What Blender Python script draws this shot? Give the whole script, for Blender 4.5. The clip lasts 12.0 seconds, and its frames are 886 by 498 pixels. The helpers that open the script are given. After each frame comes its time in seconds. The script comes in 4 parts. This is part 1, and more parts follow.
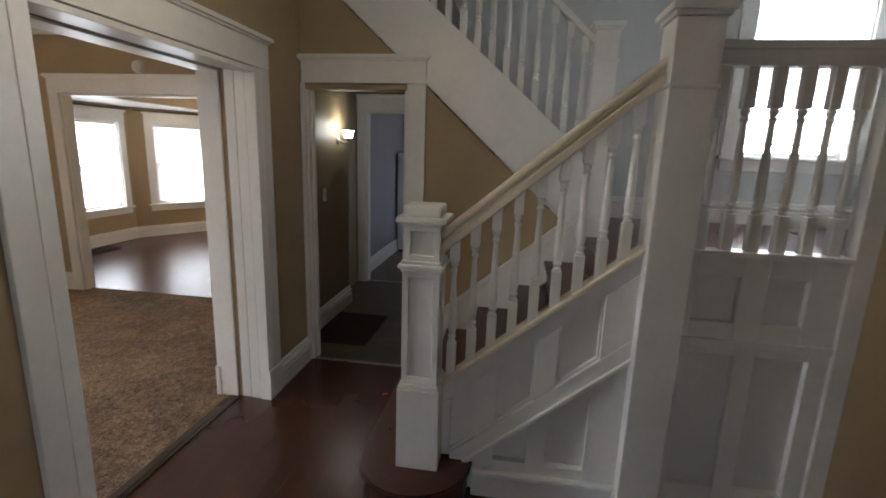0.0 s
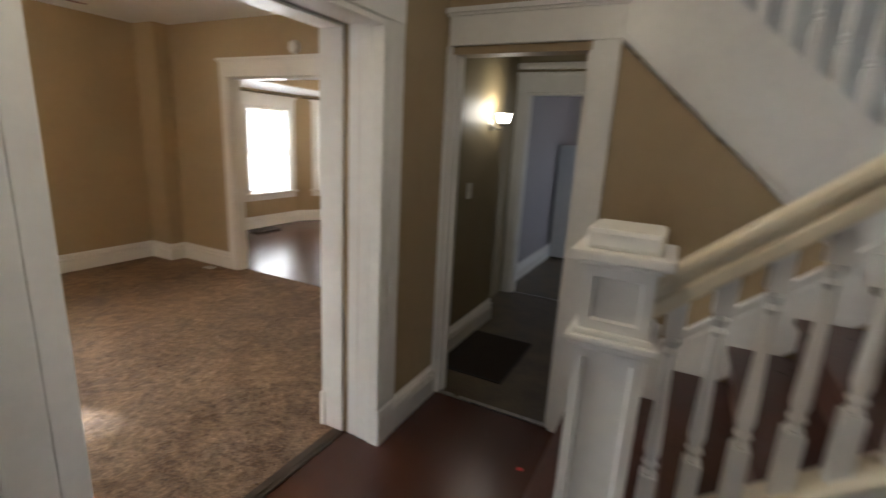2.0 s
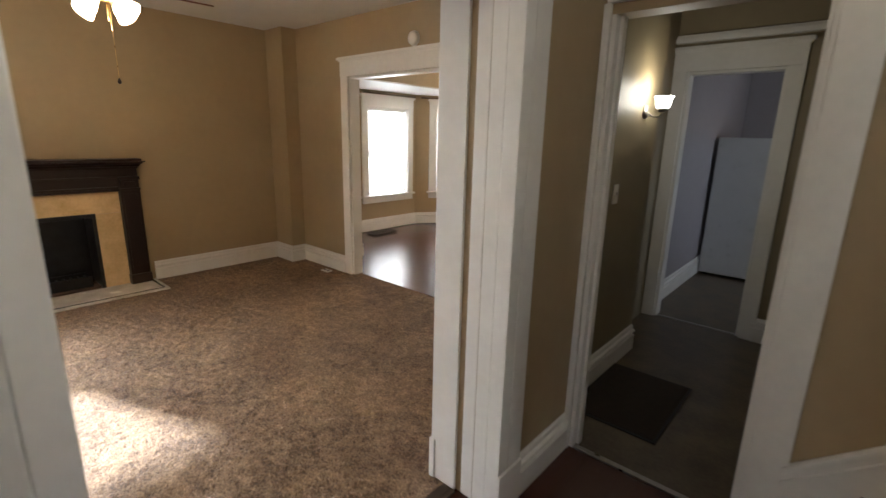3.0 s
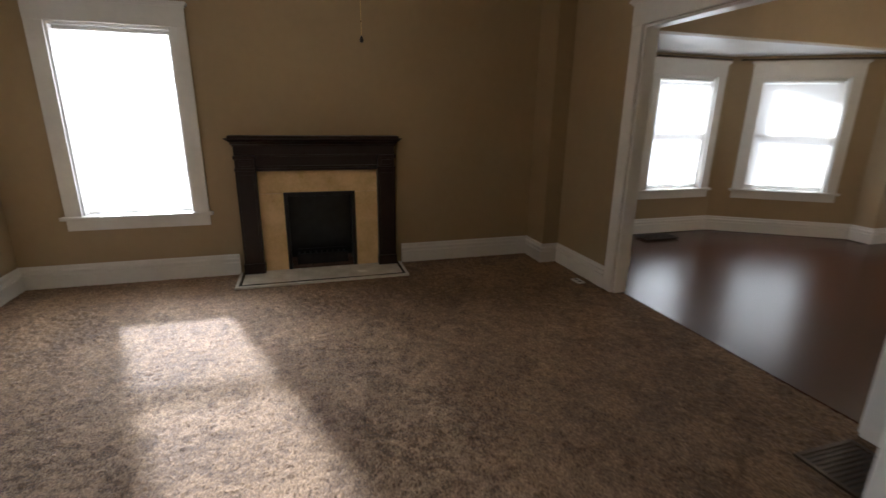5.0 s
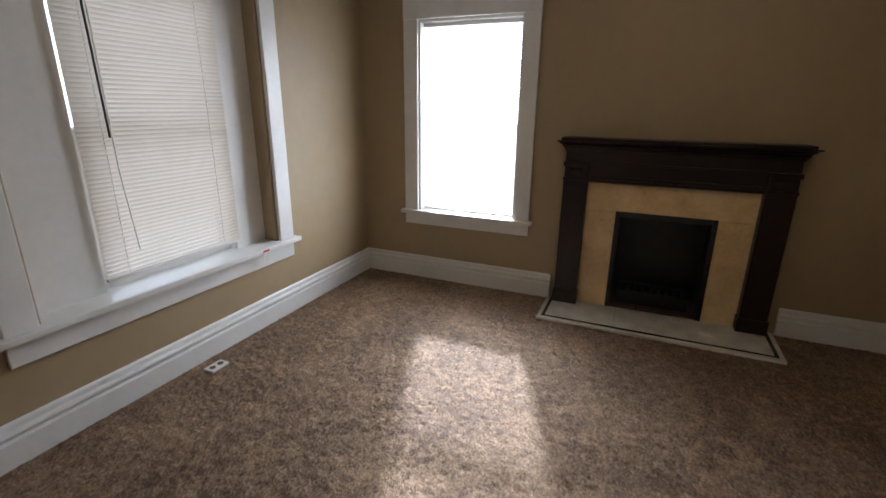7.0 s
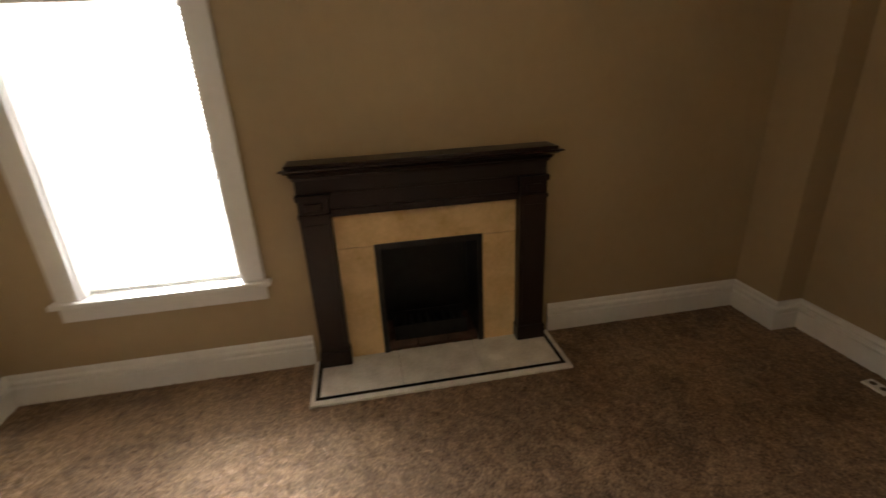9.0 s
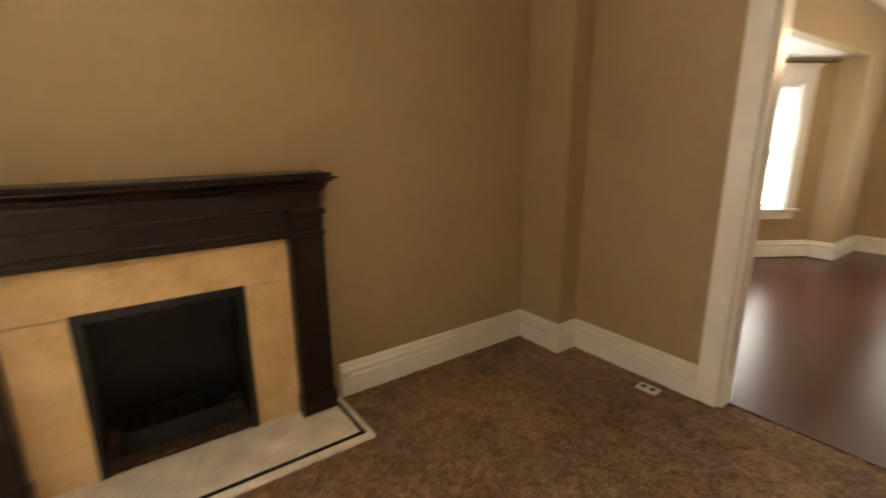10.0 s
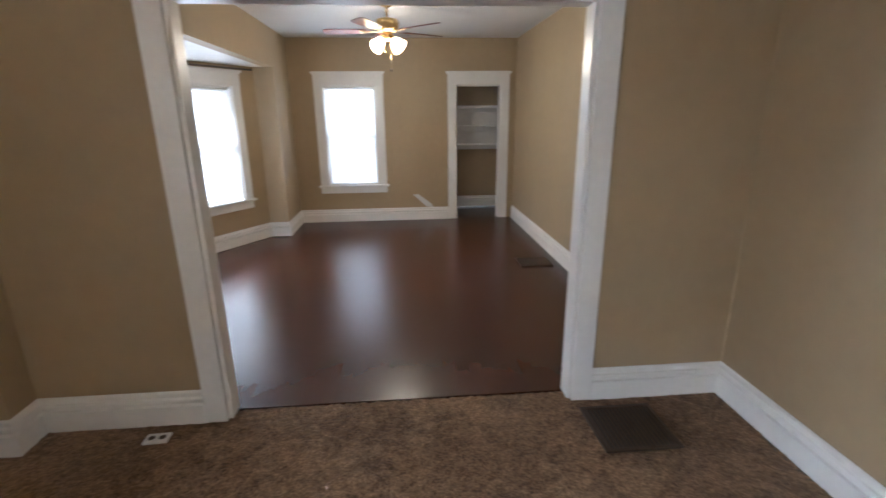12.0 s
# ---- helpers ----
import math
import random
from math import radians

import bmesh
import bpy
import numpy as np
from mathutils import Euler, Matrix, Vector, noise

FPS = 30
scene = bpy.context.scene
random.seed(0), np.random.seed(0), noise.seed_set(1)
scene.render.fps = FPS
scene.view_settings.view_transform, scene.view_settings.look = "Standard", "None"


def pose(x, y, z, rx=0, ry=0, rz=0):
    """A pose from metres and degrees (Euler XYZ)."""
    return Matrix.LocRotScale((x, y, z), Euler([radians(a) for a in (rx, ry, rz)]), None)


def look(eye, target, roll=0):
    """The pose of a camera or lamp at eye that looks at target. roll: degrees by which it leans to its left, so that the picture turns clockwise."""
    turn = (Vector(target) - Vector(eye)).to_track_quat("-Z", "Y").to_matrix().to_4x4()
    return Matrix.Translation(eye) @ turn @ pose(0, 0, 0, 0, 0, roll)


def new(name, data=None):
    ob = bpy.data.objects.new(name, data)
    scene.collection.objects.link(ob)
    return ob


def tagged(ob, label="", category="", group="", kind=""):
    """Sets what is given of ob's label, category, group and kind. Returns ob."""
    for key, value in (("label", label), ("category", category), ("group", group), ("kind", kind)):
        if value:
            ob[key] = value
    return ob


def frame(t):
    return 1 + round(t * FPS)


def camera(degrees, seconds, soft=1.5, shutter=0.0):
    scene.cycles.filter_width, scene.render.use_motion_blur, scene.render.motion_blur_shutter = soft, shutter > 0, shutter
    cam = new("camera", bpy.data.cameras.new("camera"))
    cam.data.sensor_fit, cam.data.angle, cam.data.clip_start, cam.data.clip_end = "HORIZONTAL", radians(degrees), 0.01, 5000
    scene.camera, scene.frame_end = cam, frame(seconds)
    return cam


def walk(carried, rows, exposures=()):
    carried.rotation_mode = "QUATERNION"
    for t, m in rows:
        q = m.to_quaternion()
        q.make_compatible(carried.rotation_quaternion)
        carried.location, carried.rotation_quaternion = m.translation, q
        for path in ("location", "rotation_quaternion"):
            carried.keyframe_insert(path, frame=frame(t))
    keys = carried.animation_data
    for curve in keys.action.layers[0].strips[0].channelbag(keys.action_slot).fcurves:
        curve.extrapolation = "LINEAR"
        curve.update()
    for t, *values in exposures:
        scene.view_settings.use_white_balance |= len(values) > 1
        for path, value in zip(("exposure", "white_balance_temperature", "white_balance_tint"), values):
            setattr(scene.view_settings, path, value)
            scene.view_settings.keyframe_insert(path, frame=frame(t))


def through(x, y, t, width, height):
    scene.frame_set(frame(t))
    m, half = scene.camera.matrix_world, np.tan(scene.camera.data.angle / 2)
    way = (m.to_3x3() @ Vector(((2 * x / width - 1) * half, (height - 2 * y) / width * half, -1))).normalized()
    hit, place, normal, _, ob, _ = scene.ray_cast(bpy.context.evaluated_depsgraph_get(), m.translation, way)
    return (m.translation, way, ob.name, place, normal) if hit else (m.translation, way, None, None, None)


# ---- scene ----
cam = camera(87.7, 12.0, shutter=0.5)
PATH = [
    (0, (-0.027, -0.595, 1.626), (-0.31, 1.341, 1.212), 1.9),
    (0.5, (-0.046, -0.486, 1.611), (-0.427, 1.427, 1.172), 2.8),
    (1, (-0.16, -0.258, 1.61), (-0.516, 1.654, 1.141), 1.3),
    (1.5, (-0.245, -0.114, 1.615), (-0.618, 1.795, 1.15), 2.5),
    (2, (-0.297, 0.214, 1.578), (-1.175, 1.95, 1.113), 3.1),
    (2.5, (-0.447, 0.437, 1.523), (-1.645, 1.966, 1.044), 3.7),
    (3, (-0.651, 0.604, 1.526), (-1.928, 2.068, 1.048), 1.4),
    (3.2, (-0.703, 0.693, 1.507), (-2.033, 2.103, 1.016), 1.4),
    (4.8, (-1.430, 1.140, 1.430), (-3.252, 1.762, 0.887), 1.8),
    (5, (-1.530, 1.220, 1.420), (-3.371, 1.773, 0.867), 0.8),
    (5.5, (-1.697, 1.488, 1.394), (-3.622, 1.56, 0.857), -0.7),
    (6, (-1.956, 1.459, 1.405), (-3.837, 1.048, 0.863), 0.5),
    (6.5, (-2.242, 1.366, 1.43), (-4.018, 0.669, 0.828), 2.1),
    (6.7, (-2.354, 1.264, 1.413), (-4.107, 0.505, 0.822), 0.7),
    (8.3, (-2.909, 1.01, 1.664), (-4.756, 0.672, 0.976), -2.1),
    (8.5, (-3.073, 0.94, 1.657), (-4.945, 0.832, 0.96), -2.1),
    (9, (-3.398, 1.015, 1.664), (-5.229, 1.314, 0.931), -2.9),
    (9.5, (-3.573, 1.211, 1.615), (-5.362, 1.8, 0.942), -1.4),
    (10, (-3.728, 1.218, 1.407), (-5.299, 2.357, 0.924), -0.3),
    (10.5, (-3.961, 1.351, 1.482), (-5.131, 2.889, 0.965), -1.7),
    (11, (-3.91, 1.363, 1.623), (-4.588, 3.156, 1.054), -1.7),
    (11.5, (-3.741, 1.443, 1.581), (-3.932, 3.356, 1.029), -1.3),
    (12, (-3.644, 1.419, 1.576), (-3.487, 3.333, 1.017), -0.6),
]
EXPOSURE = [(0.0, 1.62, 5600, 10), (1.5, 1.92, 5800, 10), (2.5, 1.98, 5800, 10), (3.2, 2.0, 5800, 10), (4.8, 0.74, 5550, 10), (6.0, 0.74, 5350, 10), (6.7, 0.60, 5350, 10), (8.3, 0.42, 5550, 10), (9.0, 0.95, 6300, 10), (9.5, 1.42, 7200, 10), (10.4, 2.55, 6000, 10), (11.0, 2.2, 5750, 10), (12.0, 1.85, 4950, 10)]
walk(cam, [(t, look(eye, target, roll)) for t, eye, target, roll in PATH], EXPOSURE)

# ---- world and large lights ----
world = bpy.data.worlds.new("sky_world")
scene.world = world
world.use_nodes = True
wn = world.node_tree
sky = wn.nodes.new("ShaderNodeTexSky")
sky.sky_type = 'NISHITA'
sky.sun_disc = False
sky.sun_elevation = radians(30)
sky.sun_rotation = radians(250)
wn.links.new(sky.outputs[0], wn.nodes["Background"].inputs[0])
wn.nodes["Background"].inputs[1].default_value = 0.12


sun_data = bpy.data.lights.new("sun", 'SUN')
sun_data.energy, sun_data.angle, sun_data.color = 8.5, radians(3.0), (1.0, 0.99, 0.97)
sun = new("sun", sun_data)
sun.matrix_world = look((-40.0, -14.8, 25.6), (0, 0, 1.0))


def window_light(name, m, sx, sy, watts, colour=(1.0, 0.97, 0.93)):
    """Skylight that enters by a window opening."""
    d = bpy.data.lights.new(name, 'AREA')
    d.shape, d.size, d.size_y, d.energy, d.color = 'RECTANGLE', sx, sy, watts, colour
    ob = new(name, d)
    ob.matrix_world = m
    return ob


def bulb(name, p, watts, colour=(1.0, 0.78, 0.5), r=0.03):
    d = bpy.data.lights.new(name, 'POINT')
    d.energy, d.color, d.shadow_soft_size = watts, colour, r
    ob = new(name, d)
    ob.location = p
    return ob


# ---- materials ----
def material(name, colour, rough=0.5, metal=0.0, spots=None, scale=8.0, bump=0.0, bump_scale=60.0, dark=0.85, bright=1.1, spec=0.5, coat=0.0, detail=6.0, vary=False):
    """Principled surface: the colour varies at two scales, with fine relief."""
    m = bpy.data.materials.new(name)
    m.use_nodes = True
    nt = m.node_tree
    b = nt.nodes["Principled BSDF"]
    b.inputs["Roughness"].default_value, b.inputs["Metallic"].default_value = rough, metal
    b.inputs["Specular IOR Level"].default_value = spec
    b.inputs["Coat Weight"].default_value = coat
    tc = nt.nodes.new("ShaderNodeTexCoord")
    n1, n2 = nt.nodes.new("ShaderNodeTexNoise"), nt.nodes.new("ShaderNodeTexNoise")
    n1.inputs["Scale"].default_value, n1.inputs["Detail"].default_value = scale, detail
    n2.inputs["Scale"].default_value, n2.inputs["Detail"].default_value = scale * 9, 3.0
    where = tc.outputs["Object"]
    if vary:
        oi, shift = nt.nodes.new("ShaderNodeObjectInfo"), nt.nodes.new("ShaderNodeVectorMath")
        shift.operation, shift.inputs[1].default_value = 'MULTIPLY_ADD', (1.0, 0.35, 1.0)
        away = nt.nodes.new("ShaderNodeVectorMath")
        away.operation, away.inputs[1].default_value = 'MULTIPLY', (37.0, 61.0, 23.0)
        nt.links.new(oi.outputs["Random"], away.inputs[0])
        nt.links.new(where, shift.inputs[0])
        nt.links.new(away.outputs[0], shift.inputs[2])
        where = shift.outputs[0]
    for n in (n1, n2):
        nt.links.new(where, n.inputs["Vector"])
    add = nt.nodes.new("ShaderNodeMath")
    add.operation = 'MULTIPLY_ADD'
    add.inputs[1].default_value = 0.35
    nt.links.new(n2.outputs[0], add.inputs[0])
    sub = nt.nodes.new("ShaderNodeMath")
    sub.operation = 'MULTIPLY'
    sub.inputs[1].default_value = 0.75
    nt.links.new(n1.outputs[0], sub.inputs[0])
    nt.links.new(sub.outputs[0], add.inputs[2])
    ramp = nt.nodes.new("ShaderNodeValToRGB")
    second = spots or [c * dark for c in colour]
    ramp.color_ramp.elements[0].position, ramp.color_ramp.elements[1].position = 0.38, 0.68
    ramp.color_ramp.elements[0].color = (*second, 1)
    ramp.color_ramp.elements[1].color = (*[min(1, c * bright) for c in colour], 1)
    nt.links.new(add.outputs[0], ramp.inputs[0])
    nt.links.new(ramp.outputs[0], b.inputs["Base Color"])
    r2 = nt.nodes.new("ShaderNodeMapRange")
    r2.inputs[3].default_value, r2.inputs[4].default_value = max(0, rough - 0.08), min(1, rough + 0.08)
    nt.links.new(n1.outputs[0], r2.inputs[0])
    if not vary:
        nt.links.new(r2.outputs[0], b.inputs["Roughness"])
    if bump:
        bn, n3 = nt.nodes.new("ShaderNodeBump"), nt.nodes.new("ShaderNodeTexNoise")
        n3.inputs["Scale"].default_value, n3.inputs["Detail"].default_value = bump_scale, 4
        nt.links.new(where, n3.inputs["Vector"])
        bn.inputs["Strength"].default_value, bn.inputs["Distance"].default_value = bump, 0.01
        nt.links.new(n3.outputs[0], bn.inputs["Height"])
        nt.links.new(bn.outputs[0], b.inputs["Normal"])
    return m


def glow(name, colour, strength):
    m = bpy.data.materials.new(name)
    m.use_nodes = True
    b = m.node_tree.nodes["Principled BSDF"]
    b.inputs["Base Color"].default_value = (*colour, 1)
    b.inputs["Emission Color"].default_value = (*colour, 1)
    b.inputs["Emission Strength"].default_value = strength
    return m


def carpet_material():
    """Twisted pile: fine tufts, trodden tracks and a slow drift of tone."""
    m = bpy.data.materials.new("brown_shag_carpet")
    m.use_nodes = True
    nt = m.node_tree
    b = nt.nodes["Principled BSDF"]
    b.inputs["Roughness"].default_value = 0.78
    b.inputs["Specular IOR Level"].default_value = 0.28
    b.inputs["Sheen Weight"].default_value = 0.07
    b.inputs["Sheen Roughness"].default_value = 0.4
    tc = nt.nodes.new("ShaderNodeTexCoord")

    def noise(scale, detail, rough, twist):
        n = nt.nodes.new("ShaderNodeTexNoise")
        n.inputs["Scale"].default_value, n.inputs["Detail"].default_value = scale, detail
        n.inputs["Roughness"].default_value, n.inputs["Distortion"].default_value = rough, twist
        nt.links.new(tc.outputs["Object"], n.inputs["Vector"])
        return n.outputs[0]

    def mix(a, fa, c=None):
        n = nt.nodes.new("ShaderNodeMath")
        n.operation = 'MULTIPLY_ADD'
        n.inputs[1].default_value, n.inputs[2].default_value = fa, 0.0
        nt.links.new(a, n.inputs[0])
        if c is not None:
            nt.links.new(c, n.inputs[2])
        return n.outputs[0]

    tuft, clump = noise(85, 4, 0.65, 0.5), noise(30, 3, 0.6, 0.8)
    tread, drift = noise(6.5, 4, 0.6, 1.6), noise(1.6, 2, 0.5, 0.4)
    tone = mix(drift, 0.14, mix(tread, 0.22, mix(clump, 0.20, mix(tuft, 0.44))))
    ramp = nt.nodes.new("ShaderNodeValToRGB")
    e = ramp.color_ramp.elements
    e[0].position, e[1].position = 0.37, 0.63
    e[0].color, e[1].color = (0.052, 0.030, 0.016, 1), (0.46, 0.305, 0.175, 1)
    mid = e.new(0.47)
    mid.color = (0.158, 0.096, 0.053, 1)
    nt.links.new(tone, ramp.inputs[0])
    nt.links.new(ramp.outputs[0], b.inputs["Base Color"])
    bn = nt.nodes.new("ShaderNodeBump")
    bn.inputs["Strength"].default_value, bn.inputs["Distance"].default_value = 1.0, 0.012
    nt.links.new(mix(tread, 0.22, mix(clump, 0.28, mix(tuft, 0.75))), bn.inputs["Height"])
    nt.links.new(bn.outputs[0], b.inputs["Normal"])
    return m


TAN = material("tan_wall_paint", (0.380, 0.284, 0.160), 0.55, dark=0.94, bright=1.04, scale=1.5, bump=0.06, bump_scale=180)
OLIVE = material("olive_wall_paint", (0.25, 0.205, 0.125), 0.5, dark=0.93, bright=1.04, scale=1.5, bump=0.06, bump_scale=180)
GREY = material("grey_wall_paint", (0.30, 0.28, 0.30), 0.55, dark=0.94, bright=1.04, scale=1.5, bump=0.05, bump_scale=180)
PALE = material("pale_wall_paint", (0.62, 0.62, 0.60), 0.6, dark=0.95, bright=1.03, scale=1.5, bump=0.05, bump_scale=180)
CEIL = material("ceiling_paint", (0.72, 0.70, 0.66), 0.8, dark=0.95, bright=1.02, scale=1.2, bump=0.08, bump_scale=120)
WHITE = material("white_trim_paint", (0.78, 0.76, 0.72), 0.32, dark=0.94, bright=1.03, scale=3, bump=0.05, bump_scale=40)
CREAM = material("cream_handrail_paint", (0.74, 0.66, 0.50), 0.3, dark=0.93, bright=1.03, scale=3, bump=0.05, bump_scale=40)
CARPET = carpet_material()
OAK = material("reddish_brown_floor_paint", (0.066, 0.023, 0.014), 0.27, dark=0.92, bright=1.04, scale=1.0, bump=0.0, detail=1.0, spec=0.55, vary=True)
STAIN = material("dark_brown_step_paint", (0.075, 0.028, 0.020), 0.3, dark=0.75, bright=1.15, scale=4, bump=0.06, bump_scale=30)
VINYL = material("brown_vinyl_floor", (0.125, 0.095, 0.06), 0.35, spots=(0.06, 0.047, 0.032), scale=5, bump=0.1, bump_scale=40)
MAHOG = material("dark_mahogany", (0.017, 0.008, 0.006), 0.36, dark=0.8, bright=1.2, scale=2.5, bump=0.06, bump_scale=40, spec=0.4)
TILE = material("cream_marble", (0.72, 0.52, 0.27), 0.3, spots=(0.62, 0.42, 0.19), scale=5, bump=0.05, bump_scale=30)
HEARTH = material("white_marble", (0.74, 0.70, 0.62), 0.25, spots=(0.60, 0.55, 0.47), scale=7, bump=0.05, bump_scale=30)
BLACK = material("black_iron", (0.012, 0.012, 0.013), 0.4, dark=0.6, bright=1.4, scale=12, bump=0.15, bump_scale=60)
BRICK = material("sooty_brick", (0.10, 0.055, 0.038), 0.8, dark=0.5, bright=1.2, scale=12, bump=0.3, bump_scale=50)
MARBLE_BLACK = material("black_marble_strip", (0.015, 0.016, 0.018), 0.2, dark=0.6, bright=1.5, scale=9)
BROWNMETAL = material("brown_register_metal", (0.075, 0.052, 0.034), 0.4, 0.4, scale=12)
BRASS = material("brushed_brass", (0.70, 0.50, 0.22), 0.28, 1.0, dark=0.85, bright=1.05, scale=20)
NICKEL = material("brushed_nickel", (0.45, 0.43, 0.40), 0.3, 1.0, dark=0.85, bright=1.05, scale=20)
CHERRY = material("cherry_fan_blade", (0.17, 0.045, 0.025), 0.3, dark=0.6, bright=1.2, scale=9)
PLASTIC = material("white_plastic", (0.75, 0.73, 0.68), 0.4, dark=0.95, bright=1.03, scale=8)
FRIDGE = material("white_enamel", (0.62, 0.64, 0.67), 0.3, dark=0.96, bright=1.02, scale=8)
RUBBER = material("dark_rubber", (0.02, 0.02, 0.02), 0.6, scale=12)
RED = material("red_plastic", (0.55, 0.03, 0.02), 0.4, scale=12)
MAT = material("dark_fibre_mat", (0.028, 0.020, 0.014), 0.9, dark=0.6, bright=1.3, scale=40, bump=0.6, bump_scale=200)
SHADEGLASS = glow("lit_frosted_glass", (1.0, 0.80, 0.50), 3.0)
SCONCEGLASS = glow("lit_sconce_glass", (1.0, 0.90, 0.72), 9.0)


def blind_material(name, colour, through):
    m = bpy.data.materials.new(name)
    m.use_nodes = True
    nt = m.node_tree
    b = nt.nodes["Principled BSDF"]
    b.inputs["Base Color"].default_value = (*colour, 1)
    b.inputs["Roughness"].default_value = 0.5
    tr = nt.nodes.new("ShaderNodeBsdfTranslucent")
    tr.inputs[0].default_value = (*colour, 1)
    mix = nt.nodes.new("ShaderNodeMixShader")
    mix.inputs[0].default_value = through
    nt.links.new(b.outputs[0], mix.inputs[1])
    nt.links.new(tr.outputs[0], mix.inputs[2])
    nt.links.new(mix.outputs[0], nt.nodes["Material Output"].inputs[0])
    return m


SLAT = blind_material("white_vinyl_slat", (0.85, 0.83, 0.80), 0.5)
FABRIC = blind_material("tan_fabric_shade", (0.50, 0.36, 0.20), 0.25)
CELL = blind_material("cream_vinyl_slat", (0.80, 0.72, 0.62), 0.35)


def glass_material():
    m = bpy.data.materials.new("window_glass")
    m.use_nodes = True
    b = m.node_tree.nodes["Principled BSDF"]
    b.inputs["Base Color"].default_value = (0.95, 0.97, 0.97, 1)
    b.inputs["Roughness"].default_value = 0.02
    b.inputs["Transmission Weight"].default_value = 1.0
    b.inputs["IOR"].default_value = 1.45
    return m


GLASS = glass_material()


# ---- building blocks ----
def box_bm(bm, x0, x1, y0, y1, z0, z1):
    return bmesh.ops.create_cube(bm, size=1, matrix=Matrix.LocRotScale(((x0 + x1) / 2, (y0 + y1) / 2, (z0 + z1) / 2), None, (abs(x1 - x0), abs(y1 - y0), abs(z1 - z0))))


def boxes(*bs, bevel=0.0):
    """A bmesh of boxes (x0, x1, y0, y1, z0, z1), edges slightly rounded."""
    bm = bmesh.new()
    for b in bs:
        box_bm(bm, *b)
    if bevel:
        bmesh.ops.bevel(bm, geom=bm.edges[:], offset=bevel, segments=2, affect='EDGES', profile=0.6)
    return bm


def profile_run(pts, a, b, up=(0, 0, 1), mitre_a=0.0, mitre_b=0.0):
    """A moulding: the outline pts (out, up) swept from a to b; 'out' points to the left of the way."""
    bm = bmesh.new()
    a, b, up = Vector(a), Vector(b), Vector(up)
    way = (b - a).normalized()
    out = up.cross(way).normalized()
    ra = [bm.verts.new(a + out * o + up * u + way * (o * mitre_a)) for o, u in pts]
    rb = [bm.verts.new(b + out * o + up * u - way * (o * mitre_b)) for o, u in pts]
    n = len(pts)
    for i in range(n):
        j = (i + 1) % n
        bm.faces.new((ra[i], ra[j], rb[j], rb[i]))
    bm.faces.new(ra[::-1])
    bm.faces.new(rb)
    bmesh.ops.recalc_face_normals(bm, faces=bm.faces[:])
    return bm


def lathe_bm(bm, pts, m=Matrix(), n=20):
    """Turns (radius, height) about z."""
    rings = []
    for r, z in pts:
        rings.append([bm.verts.new(m @ Vector((r * math.cos(2 * math.pi * k / n), r * math.sin(2 * math.pi * k / n), z))) for k in range(n)])
    for a, b in zip(rings, rings[1:]):
        for k in range(n):
            bm.faces.new((a[k], a[(k + 1) % n], b[(k + 1) % n], b[k]))
    bm.faces.new(rings[0][::-1])
    bm.faces.new(rings[-1])
    return bm


def lathe(pts, m=Matrix(), n=20):
    bm = bmesh.new()
    lathe_bm(bm, pts, m, n)
    bmesh.ops.recalc_face_normals(bm, faces=bm.faces[:])
    for f in bm.faces:
        f.smooth = len(f.verts) == 4
    return bm


def tube(points, r, n=10):
    """A round bar along points."""
    bm = bmesh.new()
    prev = None
    for i, p in enumerate(points):
        p = Vector(p)
        way = (Vector(points[min(i + 1, len(points) - 1)]) - Vector(points[max(i - 1, 0)])).normalized()
        side = way.orthogonal().normalized() if prev is None else (prev - way * prev.dot(way)).normalized()
        prev = side
        other = way.cross(side)
        ring = [bm.verts.new(p + (side * math.cos(2 * math.pi * k / n) + other * math.sin(2 * math.pi * k / n)) * r) for k in range(n)]
        if i:
            for k in range(n):
                bm.faces.new((last[k], last[(k + 1) % n], ring[(k + 1) % n], ring[k])).smooth = True
        else:
            bm.faces.new(ring[::-1])
        last = ring
    bm.faces.new(last)
    bmesh.ops.recalc_face_normals(bm, faces=bm.faces[:])
    return bm


def mesh_of(name, bm, mat):
    me = bpy.data.meshes.new(name)
    bm.to_mesh(me)
    bm.free()
    me.materials.append(mat)
    return me


def part(name, bm, mat, parent, label=""):
    """One mesh under a thing or a part."""
    ob = new(name, mesh_of(name, bm, mat))
    ob.parent = parent
    if label:
        tagged(ob, label)
    return ob


def thing(name, label, category, group="", at=(0, 0, 0), rz=0.0, kind=""):
    ob = new(name)
    ob.matrix_world = pose(*at, 0, 0, rz)
    return tagged(ob, label, category, group, kind)


def structure(name, bm, mat, label="", category=""):
    return tagged(new(name, mesh_of(name, bm, mat)), label, category, "", "structure")


# ---- plan, in metres ----
XF, YS, YD, YDB = -5.92, -1.065, 3.66, 3.77      # living room: fireplace wall, front wall, dining wall and its back
XE, XW = -1.85, -1.53                           # both faces of the wall to the foyer
YH = 2.59                                       # hall wall
XR = 1.36                                       # foyer's far side wall
ZC = 2.63                                       # ceilings
YW = 8.54                                       # dining room's end wall
XD = -5.235                                     # dining room's bay wall
XDE = -1.955                                    # dining room's other side wall
HEAD = 2.06                                     # openings' height
XCH, YCH = -5.57, 3.485                         # pipe chase's outer corner
LAND = 1.098                                    # stair landing


